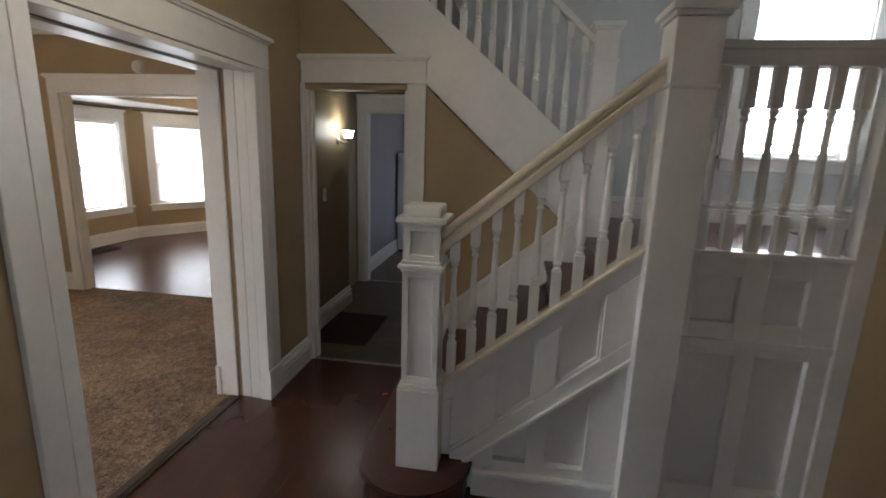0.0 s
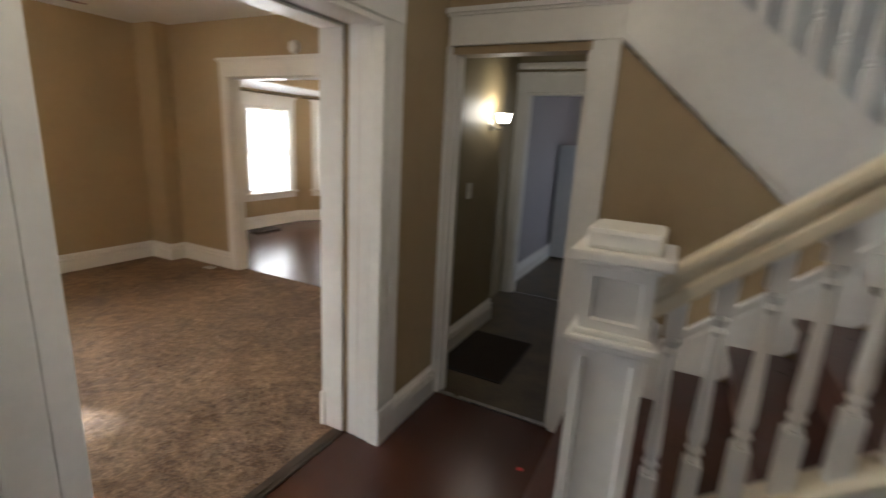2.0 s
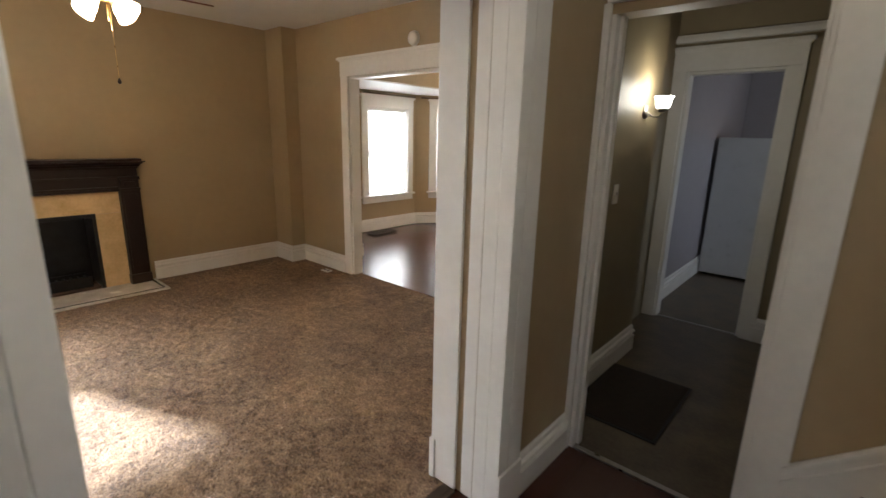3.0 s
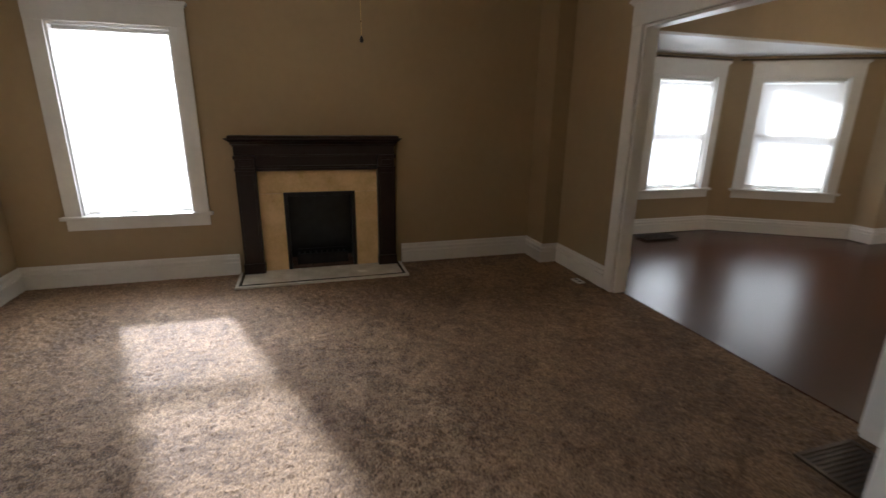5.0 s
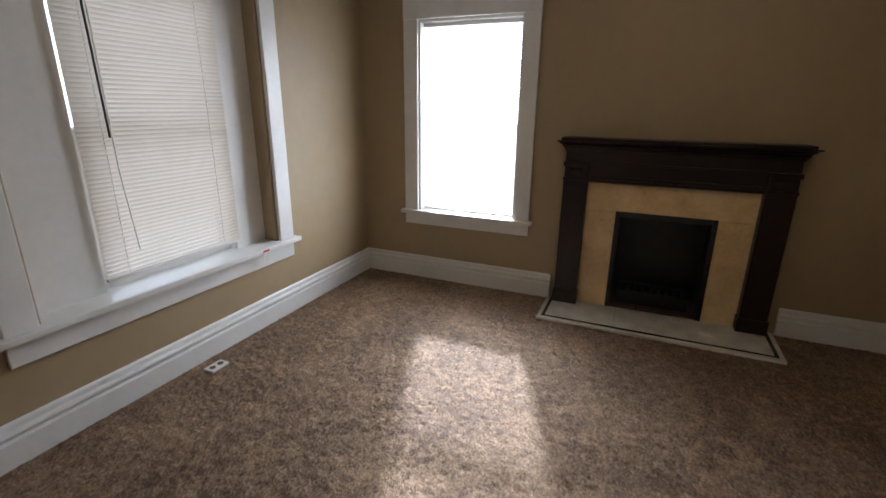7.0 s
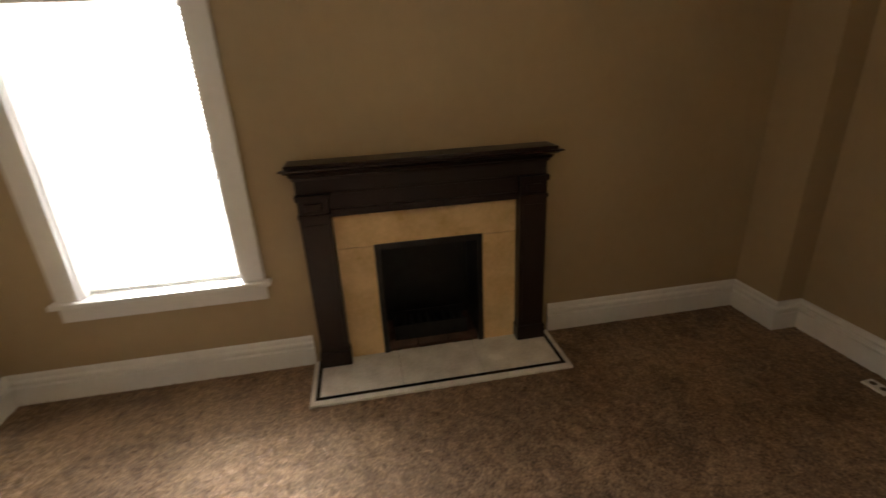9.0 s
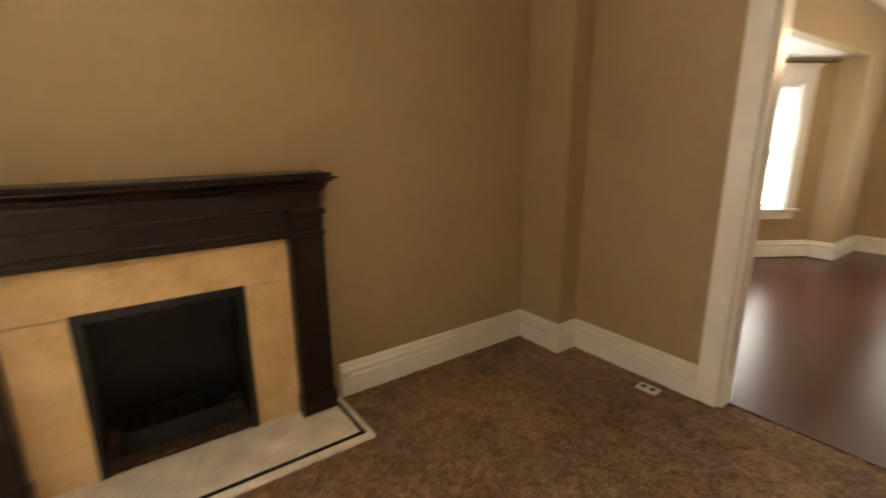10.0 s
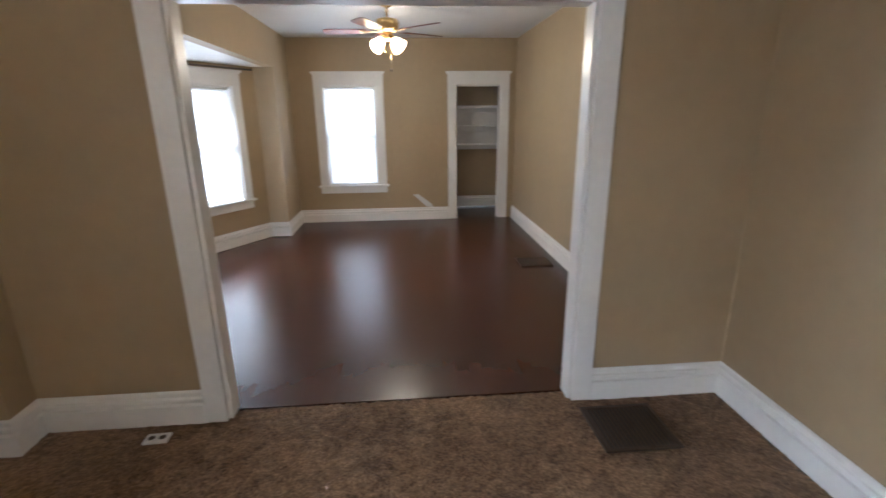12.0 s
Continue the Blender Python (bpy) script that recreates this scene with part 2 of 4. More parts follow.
def wall_boxes(axis, c0, c1, s0, s1, z0, z1, openings=()):
    """Boxes of a wall between c0 and c1, along s0..s1, with openings (a, b, za, zb)."""
    out, at = [], s0
    for a, b, za, zb in sorted(openings):
        if a > at:
            out.append((at, a, z0, z1))
        if za > z0:
            out.append((a, b, z0, za))
        if zb < z1:
            out.append((a, b, zb, z1))
        at = b
    if at < s1:
        out.append((at, s1, z0, z1))
    return [(c0, c1, a, b, p, q) if axis == "x" else (a, b, c0, c1, p, q) for a, b, p, q in out]


def wall(name, mat, label, *args, **kw):
    return structure(name, boxes(*wall_boxes(*args, **kw)), mat, label, "wall")


W1 = (-0.548, 0.285, 0.59, HEAD)                # window beside the fireplace
W2 = (-4.81, -3.39, 0.54, HEAD)                 # wide front window
WD = (-4.785, -4.02, 0.555, 2.00)                 # dining end window
wall("wall_fireplace", TAN, "tan painted wall behind the fireplace", "x", XF - 0.24, XF, YS - 0.22, YD, 0, ZC, [W1, (1.03, 1.65, 0, 0.74)])
wall("wall_front", TAN, "tan painted wall with a wide window", "y", YS - 0.22, YS, XF, XW, 0, ZC, [W2])
wall("wall_dining_opening", TAN, "tan painted wall with a wide cased opening", "y", YD, YDB, XF - 0.24, XE, 0, ZC, [(-4.635, -2.735, 0, HEAD + 0.02)])
wall("wall_foyer_opening", TAN, "thick tan wall with a pocket door opening", "x", XE, XW, YS, YH + 0.11, 0, ZC, [(0.69, 1.97, 0, HEAD)])
wall("wall_living_hall", TAN, "tan painted wall towards the hall", "x", XE, -1.80, YH + 0.11, YDB, 0, ZC)
structure("wall_chase", boxes((XF + 0.001, XCH, YCH, YD - 0.001, 0, ZC)), TAN, "tan painted pipe chase in the corner", "wall")
wall("wall_dining_end", TAN, "tan painted wall with a window and a closet door", "y", YW, YW + 0.13, XD - 1.3, XDE + 0.06, 0, ZC, [WD, (-2.85, -2.17, 0, 2.0)])
wall("wall_dining_side", TAN, "plain tan painted wall", "x", XDE, XDE + 0.06, YDB, YW, 0, ZC)
wall("wall_dining_bay", TAN, "tan painted wall round the bay opening", "x", XD - 0.12, XD, YDB, YW, 0, ZC, [(4.25, 7.74, 0, 2.17)])

# bay: three slanting walls
BAY = [(-5.48, 4.25), (-6.36, 5.12), (-6.36, 6.36), (-5.482, 7.74)]


def bay_wall(name, a, b, opening=None):
    length = math.hypot(b[0] - a[0], b[1] - a[1])
    op = [(length / 2 - opening[0] / 2, length / 2 + opening[0] / 2, opening[1], opening[2])] if opening else []
    ob = structure(name, boxes(*wall_boxes("y", 0, 0.14, 0, length, 0, 2.17, op)), TAN, "tan painted bay wall", "wall")
    ob.matrix_world = Matrix.Translation((a[0], a[1], 0)) @ Matrix.Rotation(math.atan2(b[1] - a[1], b[0] - a[0]), 4, 'Z')
    return ob


bay_wall("wall_bay_near", BAY[0], BAY[1])
bay_wall("wall_bay_middle", BAY[1], BAY[2], (0.86, 0.56, 1.93))
bay_wall("wall_bay_far", BAY[2], BAY[3], (0.92, 0.56, 1.93))
# also plug the bay's outer joints against sun; the near one stays unseen
structure("wall_bay_post", boxes((-5.75, XD - 0.121, 7.745, 7.95, 0, 2.17), (-5.75, XD - 0.121, 4.05, 4.245, 0, 2.17)), TAN, "tan painted bay corner post", "wall")
structure("ceiling_bay", boxes((-6.7, XD - 0.12, 4.0, 8.15, 2.17, 2.23)), WHITE, "white painted flat ceiling of the bay", "ceiling")

# foyer, stairwell and hall walls
HD = (-1.50, -0.765, 0, 2.06)                   # hall door
wall("wall_hall_door", TAN, "tan painted wall with the hall doorway", "y", YH, YH + 0.11, XW, -0.70, 0, 2.02, [HD])


def under_stair_wall():
    """The wall under the upper flight, cut along the stringer."""
    bm = bmesh.new()
    pts = [(-0.70, 0), (0.46, 0), (0.46, 1.05), (-0.70, 2.10)]
    f = [bm.verts.new((x, YH, z)) for x, z in pts]
    b = [bm.verts.new((x, YH + 0.11, z)) for x, z in pts]
    bm.faces.new(f)
    bm.faces.new(b[::-1])
    for i in range(4):
        j = (i + 1) % 4
        bm.faces.new((f[j], f[i], b[i], b[j]))
    bmesh.ops.recalc_face_normals(bm, faces=bm.faces[:])
    return bm


structure("wall_under_stairs", under_stair_wall(), TAN, "tan painted wall below the upper stair flight", "wall")


def over_door_wall():
    bm = bmesh.new()
    pts = [(XW, 2.02), (-0.70, 2.02), (-0.70, 2.10), (XW, 2.86)]
    f = [bm.verts.new((x, YH, z)) for x, z in pts]
    b = [bm.verts.new((x, YH + 0.11, z)) for x, z in pts]
    bm.faces.new(f)
    bm.faces.new(b[::-1])
    for i in range(4):
        j = (i + 1) % 4
        bm.faces.new((f[j], f[i], b[i], b[j]))
    bmesh.ops.recalc_face_normals(bm, faces=bm.faces[:])
    return bm


structure("wall_over_door", over_door_wall(), TAN, "tan painted wall over the hall doorway", "wall")
wall("wall_foyer_side", TAN, "dark tan foyer wall beside the stairs", "x", XR, XR + 0.12, -2.5, 1.46, 0, ZC)
# the opening is for an unseen door, added as a light source
wall("wall_foyer_front", TAN, "tan foyer wall with the added unseen glazed door", "y", -2.62, -2.5, XW, XR + 0.12, 0, ZC, [(-0.95, 0.75, 0, 2.15)])
wall("wall_foyer_west", TAN, "plain tan foyer wall", "x", XW - 0.12, XW, -2.5, YS - 0.22, 0, ZC)
WL = (1.80, 2.66, 1.66, 3.20)                   # landing window
wall("wall_landing_back", PALE, "pale painted stairwell wall with a window", "y", 3.70, 3.83, -0.51, 2.95, 0, 5.3, [WL])
wall("wall_well_back", PALE, "pale painted upper stairwell wall", "y", 3.70, 3.83, -2.6, -0.51, ZC + 0.12, 5.3)
wall("wall_landing_side", PALE, "pale painted stairwell wall", "x", 2.83, 2.95, 1.46, 3.70, 0, 5.3)
wall("wall_landing_front", PALE, "pale painted stairwell wall", "y", 1.38, 1.46, XR, 2.95, 0, 5.3)
wall("wall_well_front", PALE, "pale painted upper stairwell wall", "y", 1.34, 1.46, -2.6, XR, ZC + 0.12, 5.3)
wall("wall_well_west", PALE, "pale painted upper stairwell wall", "x", -2.6, -2.48, 1.46, 3.70, ZC + 0.12, 5.3)
structure("ceiling_well", boxes((-2.6, 2.95, 1.34, 3.83, 5.3, 5.4)), CEIL, "white stairwell ceiling", "ceiling")
structure("ceiling_foyer", boxes((XW, XR, -2.62, 1.46, ZC, ZC + 0.12), (-2.6, XW, 1.46, 2.57, ZC, ZC + 0.12)), CEIL, "white plaster foyer ceiling", "ceiling")
structure("ceiling_living", boxes((XF - 0.24, XW - 0.01, YS - 0.22, YD, ZC, ZC + 0.12)), CEIL, "white plaster living room ceiling", "ceiling")
structure("ceiling_dining", boxes((XD - 0.12, XDE + 0.1, YD, YW + 0.13, ZC, ZC + 0.12)), CEIL, "white plaster dining room ceiling", "ceiling")

# two unseen slabs outdoors, added to keep the sun off the front window
structure("sun_screen_side", boxes((-5.75, -5.60, -3.2, YS - 0.23, -0.1, 2.9)), WHITE, "unseen white slab added to block side sun from the front window", "wall")
structure("sun_screen_top", boxes((-5.75, 2.0, -3.2, YS - 0.23, 2.9, 3.0)), WHITE, "unseen white slab added above the front window to block sun", "roof")
# hall and kitchen
XHL, XHR, YK, XK = -1.70, -0.62, 4.80, -1.88
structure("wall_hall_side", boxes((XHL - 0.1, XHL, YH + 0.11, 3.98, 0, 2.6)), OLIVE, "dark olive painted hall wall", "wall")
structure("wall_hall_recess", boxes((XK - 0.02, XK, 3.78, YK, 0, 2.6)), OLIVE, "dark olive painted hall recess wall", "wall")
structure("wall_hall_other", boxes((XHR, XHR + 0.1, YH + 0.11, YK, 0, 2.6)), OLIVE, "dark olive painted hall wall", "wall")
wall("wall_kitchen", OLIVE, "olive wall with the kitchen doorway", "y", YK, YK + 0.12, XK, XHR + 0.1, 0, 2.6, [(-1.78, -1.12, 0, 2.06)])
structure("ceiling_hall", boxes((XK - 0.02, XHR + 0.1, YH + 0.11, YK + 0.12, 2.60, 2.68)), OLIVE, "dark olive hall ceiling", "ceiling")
structure("trim_hall_rail", boxes((XK, XHR, YK - 0.05, YK - 0.001, 2.27, 2.31), (XK, XHR, YK - 0.03, YK - 0.001, 2.31, 2.33), bevel=0.004), WHITE, "white painted rail over the kitchen doorway", "trim")
structure("wall_kitchen_side", boxes((XK - 0.02, XK, YK + 0.12, 8.2, 0, 2.6)), GREY, "grey painted kitchen wall", "wall")
wall("wall_kitchen_end", GREY, "grey painted kitchen end wall", "y", 8.1, 8.2, XK, 0.6, 0, 2.6, [(-1.35, -0.55, 0.95, 2.1)])
# opening for an unseen window that is added to brighten the kitchen
wall("wall_kitchen_light_opening", GREY, "grey painted kitchen wall with an added unseen window", "x", 0.5, 0.6, YK + 0.12, 8.1, 0, 2.6, [(5.9, 6.8, 0.95, 2.1)])
structure("wall_kitchen_other", boxes((XHR + 0.1, 0.6, YK, YK + 0.12, 0, 2.6)), GREY, "grey painted kitchen wall", "wall")
structure("ceiling_kitchen", boxes((XK - 0.02, 0.6, YK + 0.12, 8.2, 2.6, 2.68)), CEIL, "white kitchen ceiling", "ceiling")
structure("floor_hall", boxes((XK - 0.02, XHR + 0.1, YH + 0.02, 8.2, -0.1, -0.002), (XHR + 0.1, 0.6, YK + 0.12, 8.2, -0.1, -0.002)), VINYL, "brown mottled vinyl hall and kitchen floor", "floor")

# closet behind the end wall
structure("wall_closet", boxes((-3.3, -3.2, YW + 0.13, 9.6, 0, 2.5), (-1.6, -1.5, YW + 0.13, 9.6, 0, 2.5), (-3.3, -1.5, 9.5, 9.6, 0, 2.5)), TAN, "tan painted closet walls", "wall")
structure("ceiling_closet", boxes((-3.3, -1.5, YW + 0.13, 9.6, 2.5, 2.56)), CEIL, "white closet ceiling", "ceiling")

# floors
structure("floor_foyer", boxes((XE, XR + 0.1, -2.6, YH, -0.12, -0.012)), OAK, "dark reddish brown painted subfloor", "floor")
structure("floor_dining", boxes((-6.7, XDE + 0.1, YDB - 0.02, 9.6, -0.12, -0.012)), OAK, "dark reddish brown dining subfloor", "floor")


def carpet_mesh():
    """Shag pile as a fine uneven sheet."""
    step = 0.0125
    nx, ny = int((XE + 0.09 - XF) / step), int((YDB - 0.03 - YS) / step)
    rng = np.random.default_rng(7)
    z = rng.random((nx + 1, ny + 1))
    z = 0.5 * z + 0.5 * (z + np.roll(z, 1, 0) + np.roll(z, 1, 1) + np.roll(z, (1, 1), (0, 1))) / 4
    gx, gy = np.meshgrid(np.arange(nx + 1), np.arange(ny + 1), indexing="ij")
    jx, jy = (rng.random(z.shape) - 0.5) * step * 0.7, (rng.random(z.shape) - 0.5) * step * 0.7
    co = np.stack([XF + gx * step + jx, YS + gy * step + jy, -0.006 + 0.0125 * z], -1).reshape(-1, 3)
    i = (gx[:-1, :-1] * (ny + 1) + gy[:-1, :-1]).ravel()
    quads = np.stack([i, i + ny + 1, i + ny + 2, i + 1], -1)
    me = bpy.data.meshes.new("carpet")
    me.from_pydata(co.tolist(), [], quads.tolist())
    me.polygons.foreach_set("use_smooth", np.ones(len(quads), bool))
    me.materials.append(CARPET)
    return me


tagged(new("carpet", carpet_mesh()), "brown mottled shag carpet wall to wall", "carpet", "", "structure")
structure("floor_living", boxes((XF, XE + 0.1, YS, YDB - 0.02, -0.12, -0.014)), OAK, "subfloor below the carpet", "floor")
structure("trim_threshold", boxes((-1.79, -1.72, 0.71, 1.95, -0.012, 0.008), (-1.75, -1.745, 0.71, 1.95, 0.008, 0.011)), BROWNMETAL, "thin metal edge strip of the carpet", "threshold")
structure("trim_hall_threshold", boxes((-1.50, -0.765, YH + 0.005, YH + 0.035, -0.012, 0.006), bevel=0.002), NICKEL, "thin metal threshold strip", "threshold")
structure("trim_kitchen_threshold", boxes((-1.78, -1.12, YK + 0.02, YK + 0.05, -0.012, 0.006), bevel=0.002), NICKEL, "thin metal threshold strip", "threshold")

# ---- baseboards ----
BASE = [(0, 0), (0.028, 0), (0.028, 0.112), (0.014, 0.118), (0.012, 0.130), (0.026, 0.134), (0.030, 0.142), (0.026, 0.152), (0.012, 0.158), (0.011, 0.180), (0.004, 0.190), (0, 0.190)]


def baseboard(a, b, ma=0, mb=0, z=0.0):
    """Baseboard from a to b (the room on the left of the way)."""
    return structure("baseboard", profile_run(BASE, (*a, z), (*b, z), (0, 0, 1), ma, mb), WHITE, "white painted moulded baseboard", "baseboard")


for a, b, ma, mb in [((XF, 0.60), (XF, YS), 0, 1), ((XF, YCH), (XF, 2.10), 1, 0), ((XCH, YCH), (XF, YCH), -1, 1), ((XCH, YD), (XCH, YCH), 1, -1),
                     ((-4.745, YD), (XCH, YD), 0, 1), ((XE, YD), (-2.625, YD), 1, 0), ((XE, 2.12), (XE, YD), 0, 1), ((XE, YS), (XE, 0.62), 1, 0), ((XF, YS), (XE, YS), 1, 1),
                     ((XW, YH), (XW, 2.12), 1, 0), ((XW, 0.62), (XW, -2.4), 0, 0),
                     ((XDE, YDB), (XDE, YW), 1, 1), ((-2.97, YW), (XD, YW), 0, 1), ((XD, YW), (XD, 7.74), 1, -1), ((XD, 7.74), (-5.48, 7.74), -1, 1),
                     (BAY[3], BAY[2], 0.5, 0.3), (BAY[2], BAY[1], 0.3, 0.4), (BAY[1], BAY[0], 0.4, 0), ((XD, 4.25), (XD, YDB), -1, 1),
                     ((XHL, 3.98), (XHL, 2.72), 0, 0), ((XHR, 2.72), (XHR, 4.78), 0, 1), ((XHR, YK), (-1.05, YK), 1, 0), ((XK, 8.1), (XK, 4.95), 1, 0), ((-1.6, 9.5), (-3.2, 9.5), 0, 0),
                     ((XR, -2.4), (XR, 1.36), 0, 0)]:
    baseboard(a, b, ma, mb)
baseboard((2.83, 3.70), (0.46, 3.70), 1, 0, LAND)


# ---- cased openings ----
def head_casing(x0, x1, z, t=0.028, h=0.145):
    """Head board with a small crown on top, in the local frame of a wall face (y = 0, room towards +y)."""
    bm = boxes((x0, x1, 0, t, z, z + h), bevel=0.003)
    for o, a, b in ((0.010, z + h - 0.002, z + h + 0.014), (0.024, z + h + 0.012, z + h + 0.030), (0.016, z + h + 0.028, z + h + 0.038)):
        box_bm(bm, x0 - o, x1 + o, 0, t + o, a, b)
    return bm


def cased_opening(name, label, at, rz, w, h, depth, cw=0.13, front=True, back=True):
    ob = thing(name, label, "door frame", "", at, rz, "structure")
    for face, sgn in ((0.0, 1), (-depth, -1)):
        if (sgn > 0 and not front) or (sgn < 0 and not back):
            continue
        for a, b in ((-w / 2 - cw, -w / 2 + 0.002), (w / 2 - 0.002, w / 2 + cw)):
            y0, y1 = (0, 0.024) if sgn > 0 else (-depth - 0.024, -depth)
            part("casing", boxes((a, b, y0, y1, 0, h), bevel=0.005), WHITE, ob)
        hb = head_casing(-w / 2 - cw, w / 2 + cw, h)
        if sgn < 0:
            bmesh.ops.transform(hb, matrix=Matrix.Translation((0, -depth, 0)) @ Matrix.Rotation(math.pi, 4, 'Z'), verts=hb.verts[:])
        part("head_casing", hb, WHITE, ob)
    for a, b in ((-w / 2, -w / 2 + 0.022), (w / 2 - 0.022, w / 2)):
        part("jamb", boxes((a, b, -depth + 0.001, -0.001, 0, h - 0.001), bevel=0.003), WHITE, ob)
    part("head_jamb", boxes((-w / 2 + 0.022, w / 2 - 0.022, -depth + 0.001, -0.001, h - 0.022, h - 0.001), bevel=0.003), WHITE, ob)
    return ob


cased_opening("door_dining", "wide white painted cased opening to the dining room", ((-4.635 - 2.735) / 2, YD, 0), 180, 1.90, HEAD + 0.02, YDB - YD, 0.11)
cased_opening("door_closet", "white painted closet door frame, no door", ((-2.85 - 2.17) / 2, YW, 0), 180, 0.68, 2.0, 0.13, 0.12, back=False)
cased_opening("door_kitchen", "white painted kitchen doorway frame", (-1.45, YK, 0), 180, 0.66, 2.06, 0.12, 0.10)


def hall_door_frame():
    ob = thing("door_hall", "white painted hall doorway frame with a stop bead", "door frame", "", (-1.1325, YH, 0), 180, "structure")
    w, h, cw = 0.735, 2.06, 0.125
    part("casing", boxes((-w / 2 - cw, -w / 2 + 0.002, 0, 0.024, 0, h), bevel=0.005), WHITE, ob)
    part("casing", boxes((w / 2 - 0.002, w / 2 + 0.028, 0, 0.024, 0, h), bevel=0.005), WHITE, ob)
    part("head_casing", head_casing(-w / 2 - cw, w / 2 + 0.014, h), WHITE, ob)
    for s in (-1, 1):
        part("jamb", boxes((min(s * w / 2, s * (w / 2 - 0.02)), max(s * w / 2, s * (w / 2 - 0.02)), -0.109, -0.001, 0, h - 0.001), bevel=0.003), WHITE, ob)
        part("stop_bead", boxes((min(s * (w / 2 - 0.02), s * (w / 2 - 0.034)), max(s * (w / 2 - 0.02), s * (w / 2 - 0.034)), -0.085, -0.045, 0, h - 0.02), bevel=0.003), WHITE, ob)
    part("head_jamb", boxes((-w / 2 + 0.02, w / 2 - 0.02, -0.109, -0.001, h - 0.02, h - 0.001), bevel=0.003), WHITE, ob)
    return ob


hall_door_frame()


def pocket_opening():
    """Foyer opening: deep jambs of several boards with the pocket door's slot."""
    ob = thing("door_living", "deep white painted pocket door opening with layered jamb boards", "door frame", "", (0, 0, 0), 0, "structure")
    for y, s in ((1.97, -1), (0.69, 1)):
        for a, b, d in ((XE - 0.024, -1.735, 0.012), (-1.735, -1.705, -0.035), (-1.705, -1.645, 0.004), (-1.645, -1.638, -0.02), (-1.638, -1.575, 0.010), (-1.575, -1.569, -0.015), (-1.569, XW + 0.026, 0.018)):
            y0, y1 = sorted((y - s * 0.045, y + s * d))
            part("jamb_board", boxes((a, b, y0, y1, 0, HEAD - 0.004), bevel=0.004), WHITE if d > -0.03 else BROWNMETAL, ob)
        for x0, x1 in ((XW, XW + 0.026), (XE - 0.024, XE)):
            y0, y1 = sorted((y - s * 0.046, y - s * 0.145))
            part("casing", boxes((x0, x1, y0, y1, 0, HEAD), bevel=0.005), WHITE, ob)
        for x0, x1 in ((XW + 0.001, XW + 0.034), (XE - 0.032, XE - 0.001)):
            y0, y1 = sorted((y - s * 0.147, y + s * 0.019))
            part("plinth", boxes((x0, x1, y0, y1, 0, 0.20), bevel=0.004), WHITE, ob)
    for a, b, d in ((XE - 0.02, -1.735, 0.02), (-1.705, -1.645, 0.012), (-1.638, -1.575, 0.018), (-1.569, XW + 0.02, 0.026)):
        part("head_board", boxes((a, b, 0.70, 1.96, HEAD - d - 0.004, HEAD - 0.004), bevel=0.003), WHITE, ob)
    part("pocket_track", boxes((-1.735, -1.705, 0.72, 1.94, HEAD - 0.012, HEAD - 0.004)), BROWNMETAL, ob, "dark metal track slot")
    for face, rz in ((XW, -90), (XE, 90)):
        hb = head_casing(-0.64 - 0.145, 0.64 + 0.145, HEAD)
        bmesh.ops.transform(hb, matrix=pose(face, 1.33, 0, 0, 0, rz), verts=hb.verts[:])
        part("head_casing", hb, WHITE, ob)
    return ob


pocket_opening()


# ---- windows and blinds ----
def sash_bm(x0, x1, z0, z1, y, w=0.045, t=0.035):
    return boxes((x0, x0 + w, y - t, y, z0, z1), (x1 - w, x1, y - t, y, z0, z1), (x0 + w, x1 - w, y - t, y, z0, z0 + w), (x0 + w, x1 - w, y - t, y, z1 - w, z1), bevel=0.003)


def window_unit(name, label, at, rz, w, z0, z1, depth, cw=0.115, casing=True):
    """Double-hung sash window; local y points into the room, the wall's face is y = 0."""
    ob = thing(name, label, "window", "", at, rz, "structure")
    mid = (z0 + z1) / 2
    if casing:
        for a, b in ((-w / 2 - cw, -w / 2 + 0.004), (w / 2 - 0.004, w / 2 + cw)):
            part("casing", boxes((a, b, 0, 0.024, z0, z1), bevel=0.005), WHITE, ob)
        part("head_casing", head_casing(-w / 2 - cw, w / 2 + cw, z1), WHITE, ob)
        part("window_sill", boxes((-w / 2 - cw - 0.03, w / 2 + cw + 0.03, -depth + 0.01, 0.055, z0 - 0.024, z0 + 0.005), bevel=0.006), WHITE, ob)
        part("apron", boxes((-w / 2 - cw, w / 2 + cw, 0, 0.02, z0 - 0.115, z0 - 0.025), bevel=0.004), WHITE, ob)
    for a, b in ((-w / 2, -w / 2 + 0.02), (w / 2 - 0.02, w / 2)):
        part("jamb", boxes((a, b, -depth, -0.001, z0, z1), bevel=0.002), WHITE, ob)
    part("head_jamb", boxes((-w / 2 + 0.02, w / 2 - 0.02, -depth, -0.001, z1 - 0.02, z1), bevel=0.002), WHITE, ob)
    for nm, a, b, y in (("lower_sash", z0, mid + 0.02, -depth * 0.55), ("upper_sash", mid - 0.02, z1 - 0.02, -depth * 0.55 - 0.04)):
        s = part(nm, sash_bm(-w / 2 + 0.02, w / 2 - 0.02, a, b, y), WHITE, ob)
        p = part("pane", boxes((-w / 2 + 0.064, w / 2 - 0.064, y - 0.020, y - 0.016, a + 0.044, b - 0.044)), GLASS, s)
        p.visible_shadow = False
    return ob


SLAT_MESH = {}


